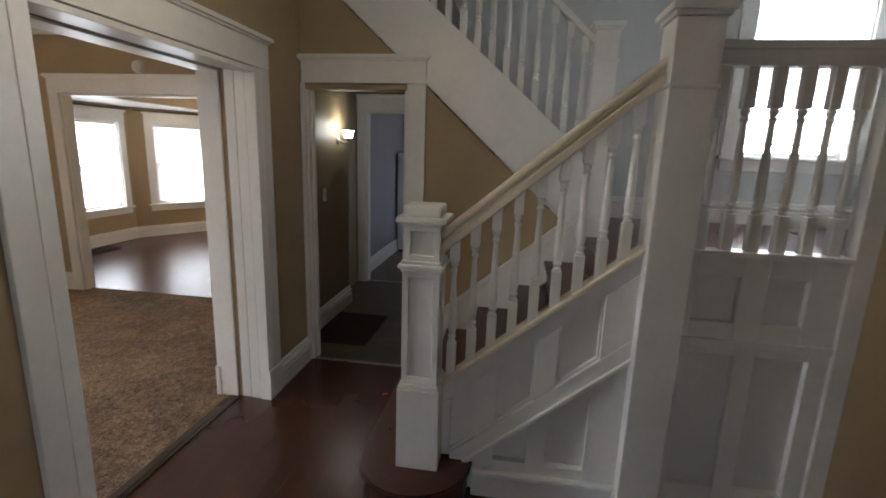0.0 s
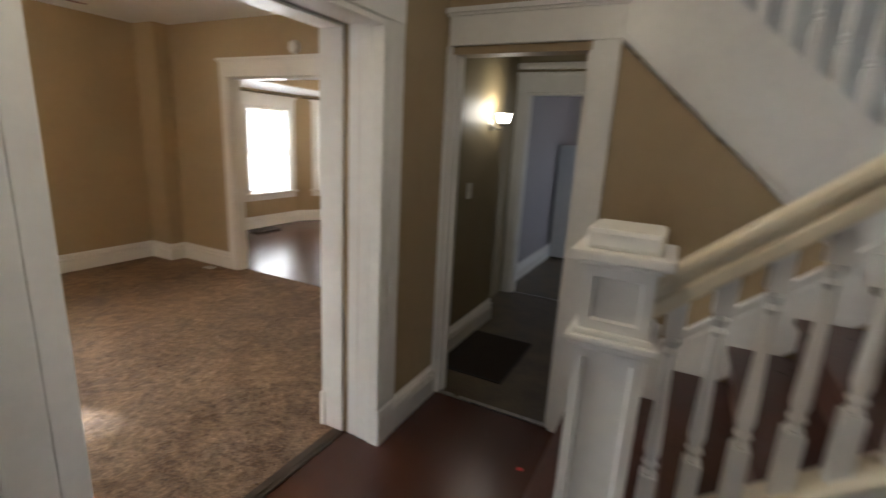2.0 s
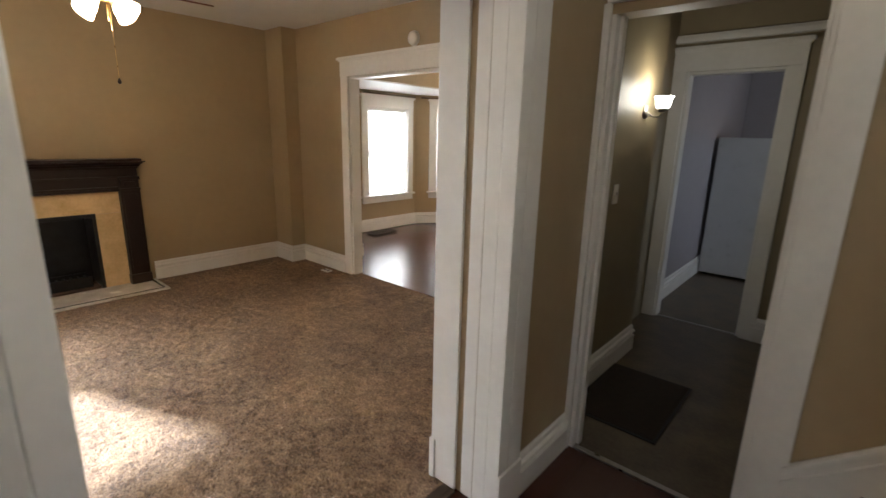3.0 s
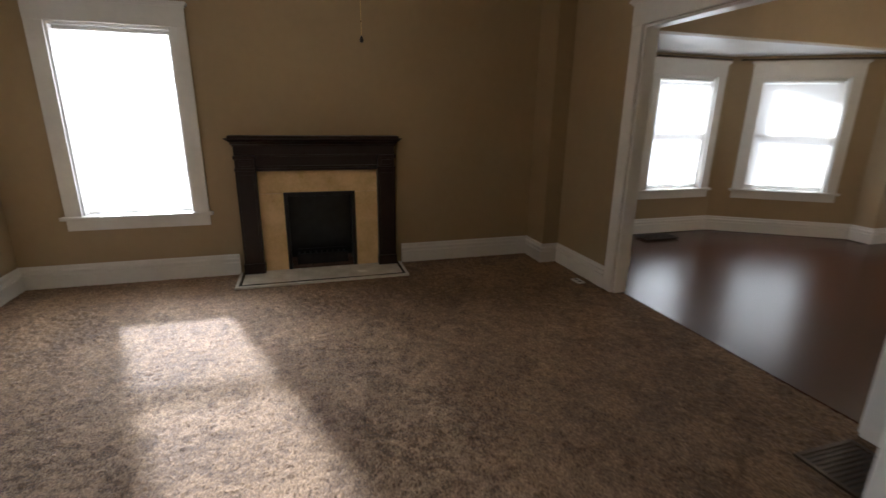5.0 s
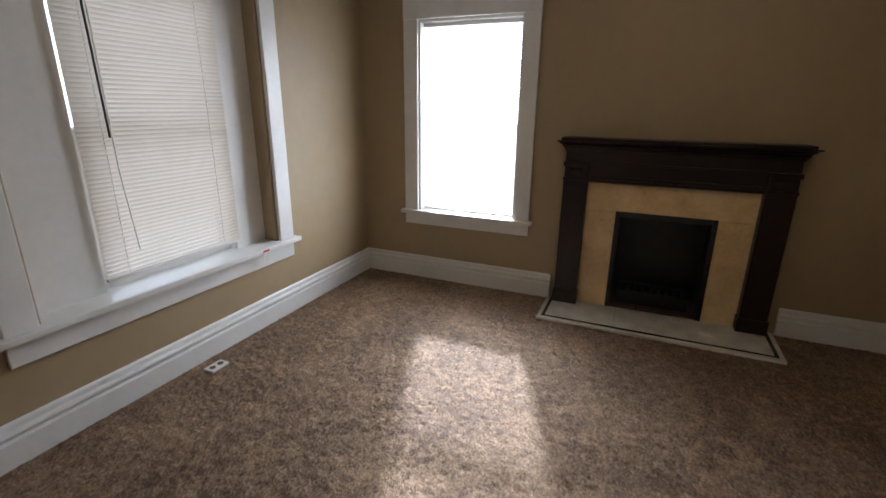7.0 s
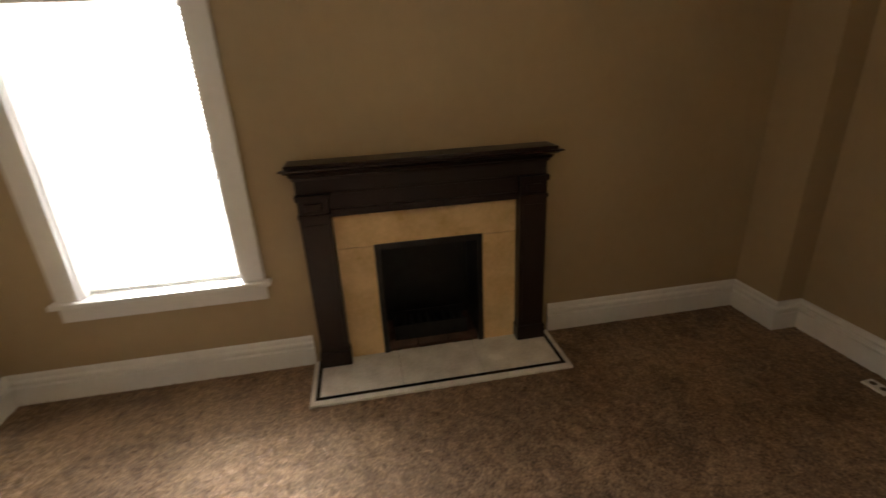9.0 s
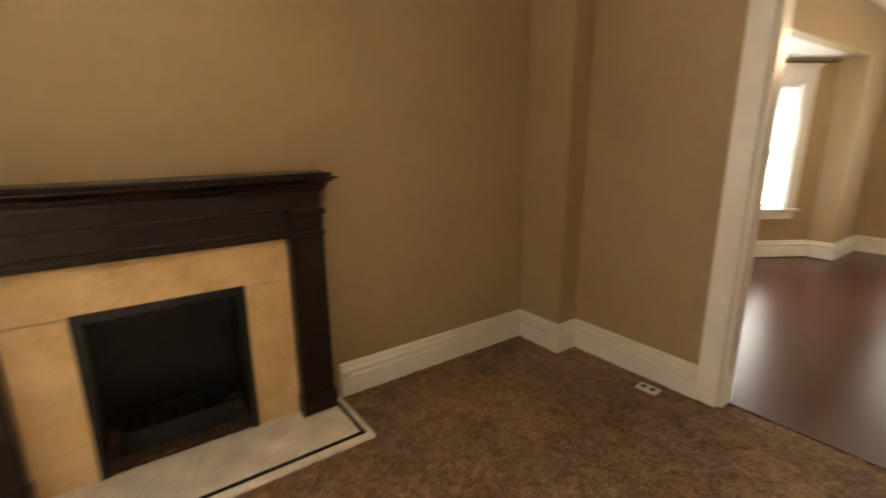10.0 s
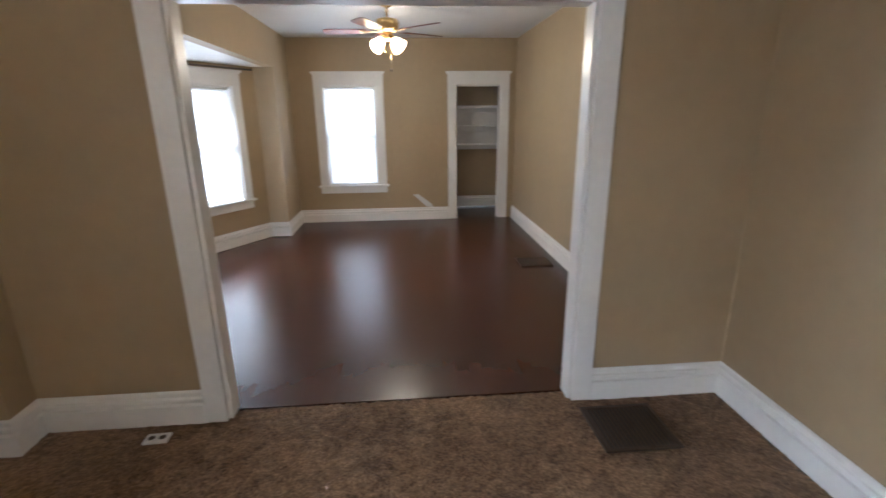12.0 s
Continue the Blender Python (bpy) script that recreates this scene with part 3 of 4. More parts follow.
def blind(label, at, rz, w, z0, z1, mat, wand=False, tilt=68, pitch=0.021):
    """Slatted blind that hangs inside a window; local y points into the room."""
    ob = thing("window_blind", label, "blind", "blinds at the windows", at, rz)
    part("headrail", boxes((-w / 2, w / 2, -0.018, 0.018, z1 - 0.028, z1), bevel=0.003), PLASTIC, ob)
    part("bottom_rail", boxes((-w / 2, w / 2, -0.012, 0.012, z0, z0 + 0.016), bevel=0.004), PLASTIC, ob)
    key = (round(w, 3), mat.name, tilt)
    if key not in SLAT_MESH:
        bm = bmesh.new()
        rows = []
        for k in range(4):
            u = (k / 3 - 0.5) * 0.025
            c = 0.0022 * (1 - (2 * k / 3 - 1) ** 2)
            rows.append([bm.verts.new((sx, u * math.cos(radians(tilt)) - c * math.sin(radians(tilt)), u * math.sin(radians(tilt)) + c * math.cos(radians(tilt)))) for sx in (-w / 2, w / 2)])
        for r0, r1 in zip(rows, rows[1:]):
            bm.faces.new((r0[0], r0[1], r1[1], r1[0])).smooth = True
        SLAT_MESH[key] = mesh_of("slat", bm, mat)
    n = int((z1 - z0 - 0.05) / pitch)
    for k in range(n):
        s = new("slat", SLAT_MESH[key])
        s.parent = ob
        s.location = (0, 0, z0 + 0.026 + k * pitch)
    for x in (-w * 0.36, w * 0.36):
        part("cord", boxes((x - 0.0012, x + 0.0012, -0.0012, 0.0012, z0 + 0.01, z1 - 0.02)), PLASTIC, ob)
    if wand:
        part("tilt_wand", tube([(w * 0.36, 0.028, z1 - 0.03), (w * 0.35, 0.034, z1 - 0.75)], 0.005), RUBBER, ob, "grey tilt wand")
        part("pull_cord", tube([(w * 0.34, 0.03, z1 - 0.03), (w * 0.335, 0.034, z1 - 0.9), (w * 0.30, 0.034, z1 - 1.30)], 0.0025), PLASTIC, ob)
    return ob


def daylight(at, rz, w, z0, z1, back, watts):
    """Sky light behind a window, shining into the room."""
    m = pose(*at, 0, 0, rz) @ Matrix.Translation((0, -back, (z0 + z1) / 2)) @ Matrix.Rotation(radians(-90), 4, 'X').inverted()
    return window_light("daylight", m, w, z1 - z0, watts)


SKYW = 30.0
# beside the fireplace
window_unit("window_side", "white double-hung window with a closed blind", (XF, (W1[0] + W1[1]) / 2, 0), -90, W1[1] - W1[0], W1[2], W1[3], 0.22)
blind("bright closed white slatted blind", (XF - 0.07, (W1[0] + W1[1]) / 2, 0), -90, W1[1] - W1[0] - 0.05, W1[2] + 0.01, W1[3] - 0.022, SLAT, tilt=-34)
daylight((XF, (W1[0] + W1[1]) / 2, 0), -90, W1[1] - W1[0] + 0.1, W1[2], W1[3], 0.30, SKYW * 1.4)


# wide front window: a recess with two blank side panels and a sash between
def front_window():
    cx = (W2[0] + W2[1]) / 2
    ob = thing("window_front", "wide white window recess with blank side panels", "window", "", (cx, YS, 0), 0, "structure")
    w, z0, z1, cw = W2[1] - W2[0], W2[2], W2[3], 0.12
    for a, b in ((-w / 2 - cw, -w / 2 + 0.004), (w / 2 - 0.004, w / 2 + cw)):
        part("casing", boxes((a, b, 0, 0.026, z0, z1), bevel=0.005), WHITE, ob)
    part("head_casing", head_casing(-w / 2 - cw, w / 2 + cw, z1), WHITE, ob)
    part("window_sill", boxes((-w / 2 - cw - 0.04, w / 2 + cw + 0.04, -0.21, 0.06, z0 - 0.026, z0 + 0.005), bevel=0.006), WHITE, ob)
    part("apron", boxes((-w / 2 - cw, w / 2 + cw, 0, 0.02, z0 - 0.13, z0 - 0.027), bevel=0.004), WHITE, ob)
    # side jambs take the wall's tan, the head jamb stays white
    for a, b in ((-w / 2, -w / 2 + 0.02), (w / 2 - 0.02, w / 2)):
        part("jamb", boxes((a, b, -0.13, -0.001, z0, z1), bevel=0.002), TAN, ob, "tan jamb")
    part("head_jamb", boxes((-w / 2 + 0.02, w / 2 - 0.02, -0.13, -0.001, z1 - 0.02, z1), bevel=0.002), WHITE, ob)
    s0, s1 = -4.55 - cx, -3.74 - cx
    part("side_panel", boxes((-w / 2 + 0.02, s0, -0.125, -0.10, z0, z1 - 0.02), bevel=0.003), WHITE, ob)
    part("side_panel", boxes((s1, w / 2 - 0.02, -0.125, -0.10, z0, z1 - 0.02), bevel=0.003), WHITE, ob)
    mid = (z0 + z1) / 2
    for nm, a, b, y in (("lower_sash", z0, mid + 0.02, -0.15), ("upper_sash", mid - 0.02, z1 - 0.02, -0.19)):
        s = part(nm, sash_bm(s0, s1, a, b, y), WHITE, ob)
        p = part("pane", boxes((s0 + 0.044, s1 - 0.044, y - 0.020, y - 0.016, a + 0.044, b - 0.044)), GLASS, s)
        p.visible_shadow = False
    return ob


front_window()
blind("closed cream slatted blind with a tilt wand", (-4.145, YS - 0.078, 0), 0, 0.815, 0.60, 2.03, CELL, wand=True)
daylight((-4.145, YS, 0), 0, 0.80, W2[2], W2[3], 0.26, SKYW * 0.25)
# dining room
window_unit("window_dining", "white double-hung window with a closed blind", ((WD[0] + WD[1]) / 2, YW, 0), 180, WD[1] - WD[0], WD[2], WD[3], 0.13)
blind("bright closed white slatted blind", ((WD[0] + WD[1]) / 2, YW + 0.045, 0), 180, WD[1] - WD[0] - 0.05, WD[2] + 0.01, WD[3] - 0.022, SLAT)
daylight(((WD[0] + WD[1]) / 2, YW, 0), 180, WD[1] - WD[0] + 0.1, WD[2], WD[3], 0.22, SKYW * 0.36)
for nm, a, b, wide in (("window_bay_middle", BAY[1], BAY[2], 0.86), ("window_bay_far", BAY[2], BAY[3], 0.92)):
    c = ((a[0] + b[0]) / 2, (a[1] + b[1]) / 2, 0)
    ang = math.degrees(math.atan2(b[1] - a[1], b[0] - a[0])) + 180
    window_unit(nm, "white double-hung bay window with a closed blind", c, ang, wide, 0.56, 1.93, 0.14)
    way = Matrix.Rotation(radians(ang), 4, 'Z') @ Vector((0, -0.05, 0))
    blind("bright closed white slatted blind", (c[0] + way.x, c[1] + way.y, 0), ang, wide - 0.05, 0.60, 1.908, SLAT)
    daylight(c, ang, wide + 0.1, 0.56, 1.93, 0.22, SKYW * 0.21)
# kitchen: unseen window with daylight, added because the room was too dark
window_unit("window_kitchen_added", "unseen white double-hung window added to light the kitchen", (0.5, 6.35, 0), 90, 0.9, 0.95, 2.1, 0.1)
daylight((0.5, 6.35, 0), 90, 0.9, 0.95, 2.1, 0.14, SKYW * 0.09)
# stair landing
window_unit("window_landing", "tall white double-hung stairwell window", ((WL[0] + WL[1]) / 2, 3.70, 0), 180, WL[1] - WL[0], WL[2], WL[3], 0.13)
blind("bright white slatted blind", ((WL[0] + WL[1]) / 2, 3.745, 0), 180, WL[1] - WL[0] - 0.05, WL[2] + 0.10, WL[3] - 0.022, SLAT)
daylight(((WL[0] + WL[1]) / 2, 3.70, 0), 180, WL[1] - WL[0] + 0.1, WL[2], WL[3], 0.22, SKYW * 1.7)


# unseen glazed door behind the start of the way, added to light the foyer
def entrance():
    ob = thing("door_added_for_light", "unseen white half-glazed door added to light the foyer, with a blank side panel", "door", "", (-0.10, -2.5, 0), 0, "structure")
    part("frame", boxes((-0.85, -0.79, -0.12, 0.02, 0, 2.15), (0.79, 0.85, -0.12, 0.02, 0, 2.15), (-0.79, 0.79, -0.12, 0.02, 2.08, 2.15), (0.12, 0.18, -0.12, 0.02, 0, 2.08), bevel=0.003), WHITE, ob)
    part("leaf", boxes((-0.79, -0.66, -0.08, -0.04, 0.01, 2.08), (-0.01, 0.12, -0.08, -0.04, 0.01, 2.08), (-0.66, -0.01, -0.08, -0.04, 0.01, 0.5), (-0.66, -0.01, -0.08, -0.04, 1.95, 2.08), (0.18, 0.79, -0.08, -0.04, 0.0, 2.08), bevel=0.003), WHITE, ob)
    for a, b, z0, z1 in ((-0.66, -0.01, 0.5, 1.95),):
        p = part("pane", boxes((a, b, -0.064, -0.058, z0, z1)), GLASS, ob)
        p.visible_shadow = False
    return ob


entrance()
daylight((-0.435, -2.5, 0), 0, 0.6, 0.5, 1.95, 0.16, SKYW * 0.01)


# ---- staircase ----
YP = 1.36                                       # face of the panelled side


def prism(pts, y0, y1, bevel=0.0):
    """Upright slab between y0 and y1 with the outline pts (x, z)."""
    bm = bmesh.new()
    f = [bm.verts.new((x, y0, z)) for x, z in pts]
    b = [bm.verts.new((x, y1, z)) for x, z in pts]
    bm.faces.new(f)
    bm.faces.new(b[::-1])
    n = len(pts)
    for i in range(n):
        j = (i + 1) % n
        bm.faces.new((f[j], f[i], b[i], b[j]))
    bmesh.ops.recalc_face_normals(bm, faces=bm.faces[:])
    if bevel:
        bmesh.ops.bevel(bm, geom=bm.edges[:], offset=bevel, segments=2, affect='EDGES', profile=0.6)
    return bm


def top_trim(x):
    return 0.543 + 0.84 * (x + 0.32)


def low_trim(x):
    return 0.222 + 0.847 * (x + 0.134)


def rail_top(x):
    return 1.295 + 0.855 * (x + 0.314)


def skirt_top(x):
    return 0.529 + 0.856 * (x + 0.456)


def up_low(x):
    return 1.197 - 0.91 * (x - 0.307)


def up_high(x):
    return 1.829 - 0.89 * (x - 0.198)


def band(f, x0, x1, d0, d1, y0, y1, bevel=0.0):
    return prism([(x0, f(x0) + d0), (x1, f(x1) + d0), (x1, f(x1) + d1), (x0, f(x0) + d1)], y0, y1, bevel)


stairs = thing("staircase", "white panelled staircase with dark brown treads and a cream handrail", "staircase", "", (0, 0, 0))
# bottom step with a rounded end round the newel post
arc = [(-0.41 + 0.27 * math.cos(radians(a)), 1.34 + 0.27 * math.sin(radians(a))) for a in range(180, 361, 12)]


def flat_prism(pts, z0, z1, bevel=0.0):
    bm = bmesh.new()
    b = [bm.verts.new((x, y, z0)) for x, y in pts]
    t = [bm.verts.new((x, y, z1)) for x, y in pts]
    bm.faces.new(b[::-1])
    bm.faces.new(t)
    for i in range(len(pts)):
        j = (i + 1) % len(pts)
        bm.faces.new((b[i], b[j], t[j], t[i]))
    bmesh.ops.recalc_face_normals(bm, faces=bm.faces[:])
    if bevel:
        bmesh.ops.bevel(bm, geom=[e for e in bm.edges if abs(e.verts[0].co.z - e.verts[1].co.z) < 1e-5], offset=bevel, segments=2, affect='EDGES')
    return bm


part("curtail_step", flat_prism(arc + [(-0.14, 1.40), (-0.40, 1.40), (-0.40, YH - 0.03), (-0.68, YH - 0.03)], 0.150, 0.180, 0.010), STAIN, stairs)
inner = [(-0.41 + 0.245 * math.cos(radians(a)), 1.34 + 0.245 * math.sin(radians(a))) for a in range(180, 361, 12)]
part("riser", flat_prism(inner + [(-0.16, 1.40), (-0.40, 1.40), (-0.40, YH - 0.03), (-0.655, YH - 0.03)], 0.0, 0.150), STAIN, stairs)
for k in range(2, 7):
    xk = (0.183 * k - 0.443) / 0.84 - 0.32
    xn = (0.183 * (k + 1) - 0.443) / 0.84 - 0.32
    part("riser", boxes((xk, xk + 0.02, YP + 0.05, YH - 0.028, 0.183 * (k - 1), 0.183 * k - 0.028)), STAIN, stairs)
    if k < 6:
        part("tread", boxes((xk - 0.028, xn + 0.02, YP + 0.05, YH - 0.028, 0.183 * k - 0.028, 0.183 * k), bevel=0.008), STAIN, stairs)
part("landing", boxes((0.432, 2.83, YP + 0.05, 3.70, LAND - 0.028, LAND), bevel=0.004), STAIN, stairs)

# slanting panelled board
part("stringer_board", band(top_trim, -0.33, 0.52, -0.44, 0.0, YP + 0.040, YP + 0.06), WHITE, stairs)
part("panel_rail", band(top_trim, -0.315, 0.52, -0.095, -0.004, YP, YP + 0.040, 0.003), WHITE, stairs)
part("panel_rail", band(low_trim, -0.25, 0.52, 0.0, 0.085, YP, YP + 0.040, 0.003), WHITE, stairs)
for a, b in ((-0.315, -0.265), (-0.135, -0.045), (0.125, 0.215), (0.395, 0.52)):
    part("panel_stile", prism([(a, max(low_trim(a) + 0.086, 0.20)), (b, max(low_trim(b) + 0.086, 0.20)), (b, top_trim(b) - 0.096), (a, top_trim(a) - 0.096)], YP, YP + 0.040, 0.003), WHITE, stairs)
for a, b in ((-0.265, -0.135), (-0.045, 0.125), (0.215, 0.395)):
    z = lambda x, up: (top_trim(x) - 0.096) if up else (low_trim(x) + 0.086)
    for p in ([(a, z(a, 0)), (b, z(b, 0)), (b, z(b, 0) + 0.014), (a, z(a, 0) + 0.014)], [(a, z(a, 1) - 0.014), (b, z(b, 1) - 0.014), (b, z(b, 1)), (a, z(a, 1))],
              [(a, z(a, 0)), (a + 0.012, z(a, 0) + 0.012), (a + 0.012, z(a, 1) - 0.004), (a, z(a, 1) - 0.014)], [(b - 0.012, z(b, 0) + 0.004), (b, z(b, 0) + 0.012), (b, z(b, 1) - 0.012), (b - 0.012, z(b, 1) - 0.02)]):
        part("panel_bead", prism(p, YP + 0.014, YP + 0.040, 0.002), WHITE, stairs)
part("stringer_cap", band(top_trim, -0.325, 0.52, -0.004, 0.022, YP - 0.022, YP + 0.075, 0.006), CREAM, stairs)
part("stringer_moulding", band(low_trim, -0.255, 0.52, -0.022, 0.004, YP - 0.016, YP + 0.012, 0.005), WHITE, stairs)
# upright panelling below it
part("spandrel_board", prism([(-0.225, 0.0), (0.52, 0.0), (0.52, low_trim(0.52) - 0.02), (-0.225, low_trim(-0.225) - 0.02)], YP + 0.046, YP + 0.06), WHITE, stairs)
for a, b, lo, hi in ((-0.22, -0.045, 0.14, None), (0.11, 0.20, 0.14, None), (0.375, 0.52, 0.14, None)):
    part("panel_stile", prism([(a, max(0.10, min(lo, low_trim(a) - 0.03))), (b, lo), (b, low_trim(b) - 0.022), (a, low_trim(a) - 0.022)], YP + 0.012, YP + 0.046, 0.002), WHITE, stairs)
for a, b in ((-0.045, 0.11), (0.20, 0.375)):
    part("panel_rail", prism([(a, 0.14), (b, 0.14), (b, 0.195), (a, 0.195)], YP + 0.012, YP + 0.046, 0.003), WHITE, stairs)
    part("panel_rail", band(low_trim, a, b, -0.085, -0.022, YP + 0.012, YP + 0.046, 0.003), WHITE, stairs)
part("base_board", boxes((-0.14, 0.52, YP - 0.006, YP + 0.026, 0, 0.115), bevel=0.004), WHITE, stairs)
part("base_moulding", boxes((-0.14, 0.52, YP - 0.018, YP + 0.026, 0.115, 0.140), bevel=0.007), WHITE, stairs)

# wall skirt
part("wall_skirt", band(skirt_top, -0.66, 0.46, -0.36, -0.03, YH - 0.026, YH - 0.002), WHITE, stairs)
part("skirt_moulding", band(skirt_top, -0.66, 0.46, -0.032, 0.0, YH - 0.036, YH - 0.002, 0.006), WHITE, stairs)
part("skirt_bead", band(skirt_top, -0.66, 0.46, -0.075, -0.060, YH - 0.032, YH - 0.002, 0.004), WHITE, stairs)


def baluster_bm(h, block0=0.17, block1=0.10, s=0.021):
    """Turned spindle between two square blocks."""
    bm = boxes((-s, s, -s, s, 0, block0), (-s, s, -s, s, h - block1, h), bevel=0.003)
    a, b = block0, h - block1
    L = b - a
    lathe_bm(bm, [(0.014, a - 0.003), (0.019, a + 0.008), (0.013, a + 0.018), (0.020, a + 0.032), (0.014, a + 0.045), (0.0195, a + 0.10 * L + 0.03), (0.018, a + 0.3 * L), (0.0125, b - 0.10), (0.0115, b - 0.055),
                  (0.017, b - 0.042), (0.0115, b - 0.030), (0.018, b - 0.012), (0.013, b + 0.003)], n=12)
    return bm


BAL = mesh_of("baluster", baluster_bm(0.655), WHITE)
for k in range(9):
    x = -0.262 + 0.0888 * k
    b = new("baluster", BAL)
    b.parent = stairs
    b.location = (x, YP + 0.028, top_trim(x) + 0.004)
# handrail: grip on a wider lower rail
part("handrail", band(rail_top, -0.33, 0.53, -0.048, 0.0, YP - 0.008, YP + 0.064, 0.014), CREAM, stairs)
part("handrail_neck", band(rail_top, -0.33, 0.53, -0.066, -0.044, YP + 0.008, YP + 0.048, 0.004), CREAM, stairs)
part("handrail_base", band(rail_top, -0.33, 0.53, -0.108, -0.062, YP - 0.012, YP + 0.068, 0.007), CREAM, stairs)


def panelled_shaft(bm, cx, cy, h, z0, z1, inset=0.035, d=0.010):
    """Square shaft with a framed recess on its four sides."""
    box_bm(bm, cx - h, cx + h, cy - h, cy + h, z0, z1)
    sides = [f for f in bm.faces if abs(f.normal.z) < 0.5]
    bmesh.ops.inset_individual(bm, faces=sides, thickness=inset, depth=0.0)
    bmesh.ops.inset_individual(bm, faces=sides, thickness=0.006, depth=-d)
    return bm


def newel(cx, cy):
    n = part("newel_post", boxes((cx - 0.098, cx + 0.098, cy - 0.098, cy + 0.098, 0.18, 0.575), bevel=0.005), WHITE, stairs)
    part("base_moulding", boxes((cx - 0.094, cx + 0.094, cy - 0.094, cy + 0.094, 0.574, 0.590), (cx - 0.086, cx + 0.086, cy - 0.086, cy + 0.086, 0.588, 0.606), bevel=0.004), WHITE, n)
    part("shaft", panelled_shaft(bmesh.new(), cx, cy, 0.080, 0.604, 1.120), WHITE, n)
    part("neck_moulding", boxes((cx - 0.090, cx + 0.090, cy - 0.090, cy + 0.090, 1.118, 1.136), (cx - 0.100, cx + 0.100, cy - 0.100, cy + 0.100, 1.134, 1.152), (cx - 0.088, cx + 0.088, cy - 0.088, cy + 0.088, 1.150, 1.166), bevel=0.005), WHITE, n)
    part("upper_block", panelled_shaft(bmesh.new(), cx, cy, 0.078, 1.164, 1.318), WHITE, n)
    part("cap", boxes((cx - 0.088, cx + 0.088, cy - 0.088, cy + 0.088, 1.316, 1.332), (cx - 0.108, cx + 0.108, cy - 0.108, cy + 0.108, 1.330, 1.356), bevel=0.006), WHITE, n)
    part("finial_block", boxes((cx - 0.080, cx + 0.080, cy - 0.080, cy + 0.080, 1.354, 1.405), bevel=0.012), WHITE, n)


newel(-0.39, 1.350)


def tall_post(cx, cy, h, z0, z1, neck, name="landing_post"):
    n = part(name, boxes((cx - h, cx + h, cy - h, cy + h, z0, z1), bevel=0.004), WHITE, stairs)
    part("neck_moulding", boxes((cx - h - 0.008, cx + h + 0.008, cy - h - 0.008, cy + h + 0.008, neck, neck + 0.018), bevel=0.005), WHITE, n)
    part("cap", boxes((cx - h - 0.012, cx + h + 0.012, cy - h - 0.012, cy + h + 0.012, z1, z1 + 0.02), (cx - h - 0.028, cx + h + 0.028, cy - h - 0.028, cy + h + 0.028, z1 + 0.018, z1 + 0.045), bevel=0.006), WHITE, n)
    part("base_moulding", boxes((cx - h - 0.012, cx + h + 0.012, cy - h - 0.012, cy + h + 0.012, z0, z0 + 0.13), bevel=0.006), WHITE, n)
    return n


tall_post(0.605, 1.385, 0.085, 0, 2.13, 1.885)
# panelled side below the landing
part("landing_board", boxes((0.69, 1.285, YP + 0.034, YP + 0.06, 0, 1.25)), WHITE, stairs)
for a, b, p, q in ((0.69, 0.735, 0.90, 1.25), (0.907, 1.005, 0.90, 1.25), (1.160, 1.285, 0.90, 1.25), (0.735, 0.907, 1.168, 1.25), (1.005, 1.160, 1.168, 1.25), (0.735, 0.907, 0.90, 0.975), (1.005, 1.160, 0.90, 0.975),
                   (0.69, 0.735, 0.12, 0.87), (0.93, 1.010, 0.12, 0.87), (1.210, 1.285, 0.12, 0.87), (0.735, 0.93, 0.83, 0.87), (1.010, 1.210, 0.83, 0.87), (0.735, 0.93, 0.12, 0.20), (1.010, 1.210, 0.12, 0.20)):
    part("panel_frame", boxes((a, b, YP, YP + 0.034, p, q), bevel=0.004), WHITE, stairs)
part("mid_moulding", boxes((0.69, 1.285, YP - 0.014, YP + 0.016, 0.868, 0.902), bevel=0.006), WHITE, stairs)
part("base_board", boxes((0.69, 1.285, YP - 0.012, YP + 0.016, 0, 0.118), bevel=0.006), WHITE, stairs)
part("landing_sill", boxes((0.685, 1.285, YP - 0.022, YP + 0.075, 1.25, 1.274), bevel=0.006), WHITE, stairs)
part("landing_rail", boxes((0.685, 1.285, YP - 0.012, YP + 0.068, 1.972, 2.030), (0.685, 1.285, YP - 0.006, YP + 0.062, 2.030, 2.062), bevel=0.008), WHITE, stairs)
part("end_stile", boxes((1.285, XR, YP - 0.018, YP + 0.06, 0, ZC - 0.01), bevel=0.004), WHITE, stairs)
BAL2 = mesh_of("baluster", baluster_bm(0.702, 0.15, 0.15), WHITE)
for k in range(6):
    b = new("baluster", BAL2)
    b.parent = stairs
    b.location = (0.735 + 0.098 * k, YP + 0.028, 1.272)

# upper flight
part("upper_stringer", prism([(XW - 0.6, up_low(XW - 0.6)), (0.44, up_low(0.44)), (0.44, up_high(0.44)), (XW - 0.6, up_high(XW - 0.6))], YH - 0.014, YH + 0.10, 0.004), WHITE, stairs)
part("stringer_moulding", band(up_low, XW + 0.0, 0.43, 0.0, 0.030, YH - 0.026, YH - 0.012, 0.005), WHITE, stairs)
part("stair_soffit", prism([(-2.4, up_low(-2.4) - 0.01), (0.44, up_low(0.44) - 0.01), (0.44, up_low(0.44) + 0.02), (-2.4, up_low(-2.4) + 0.02)], YH + 0.101, 3.69), CEIL, stairs, "white sloping plaster soffit")
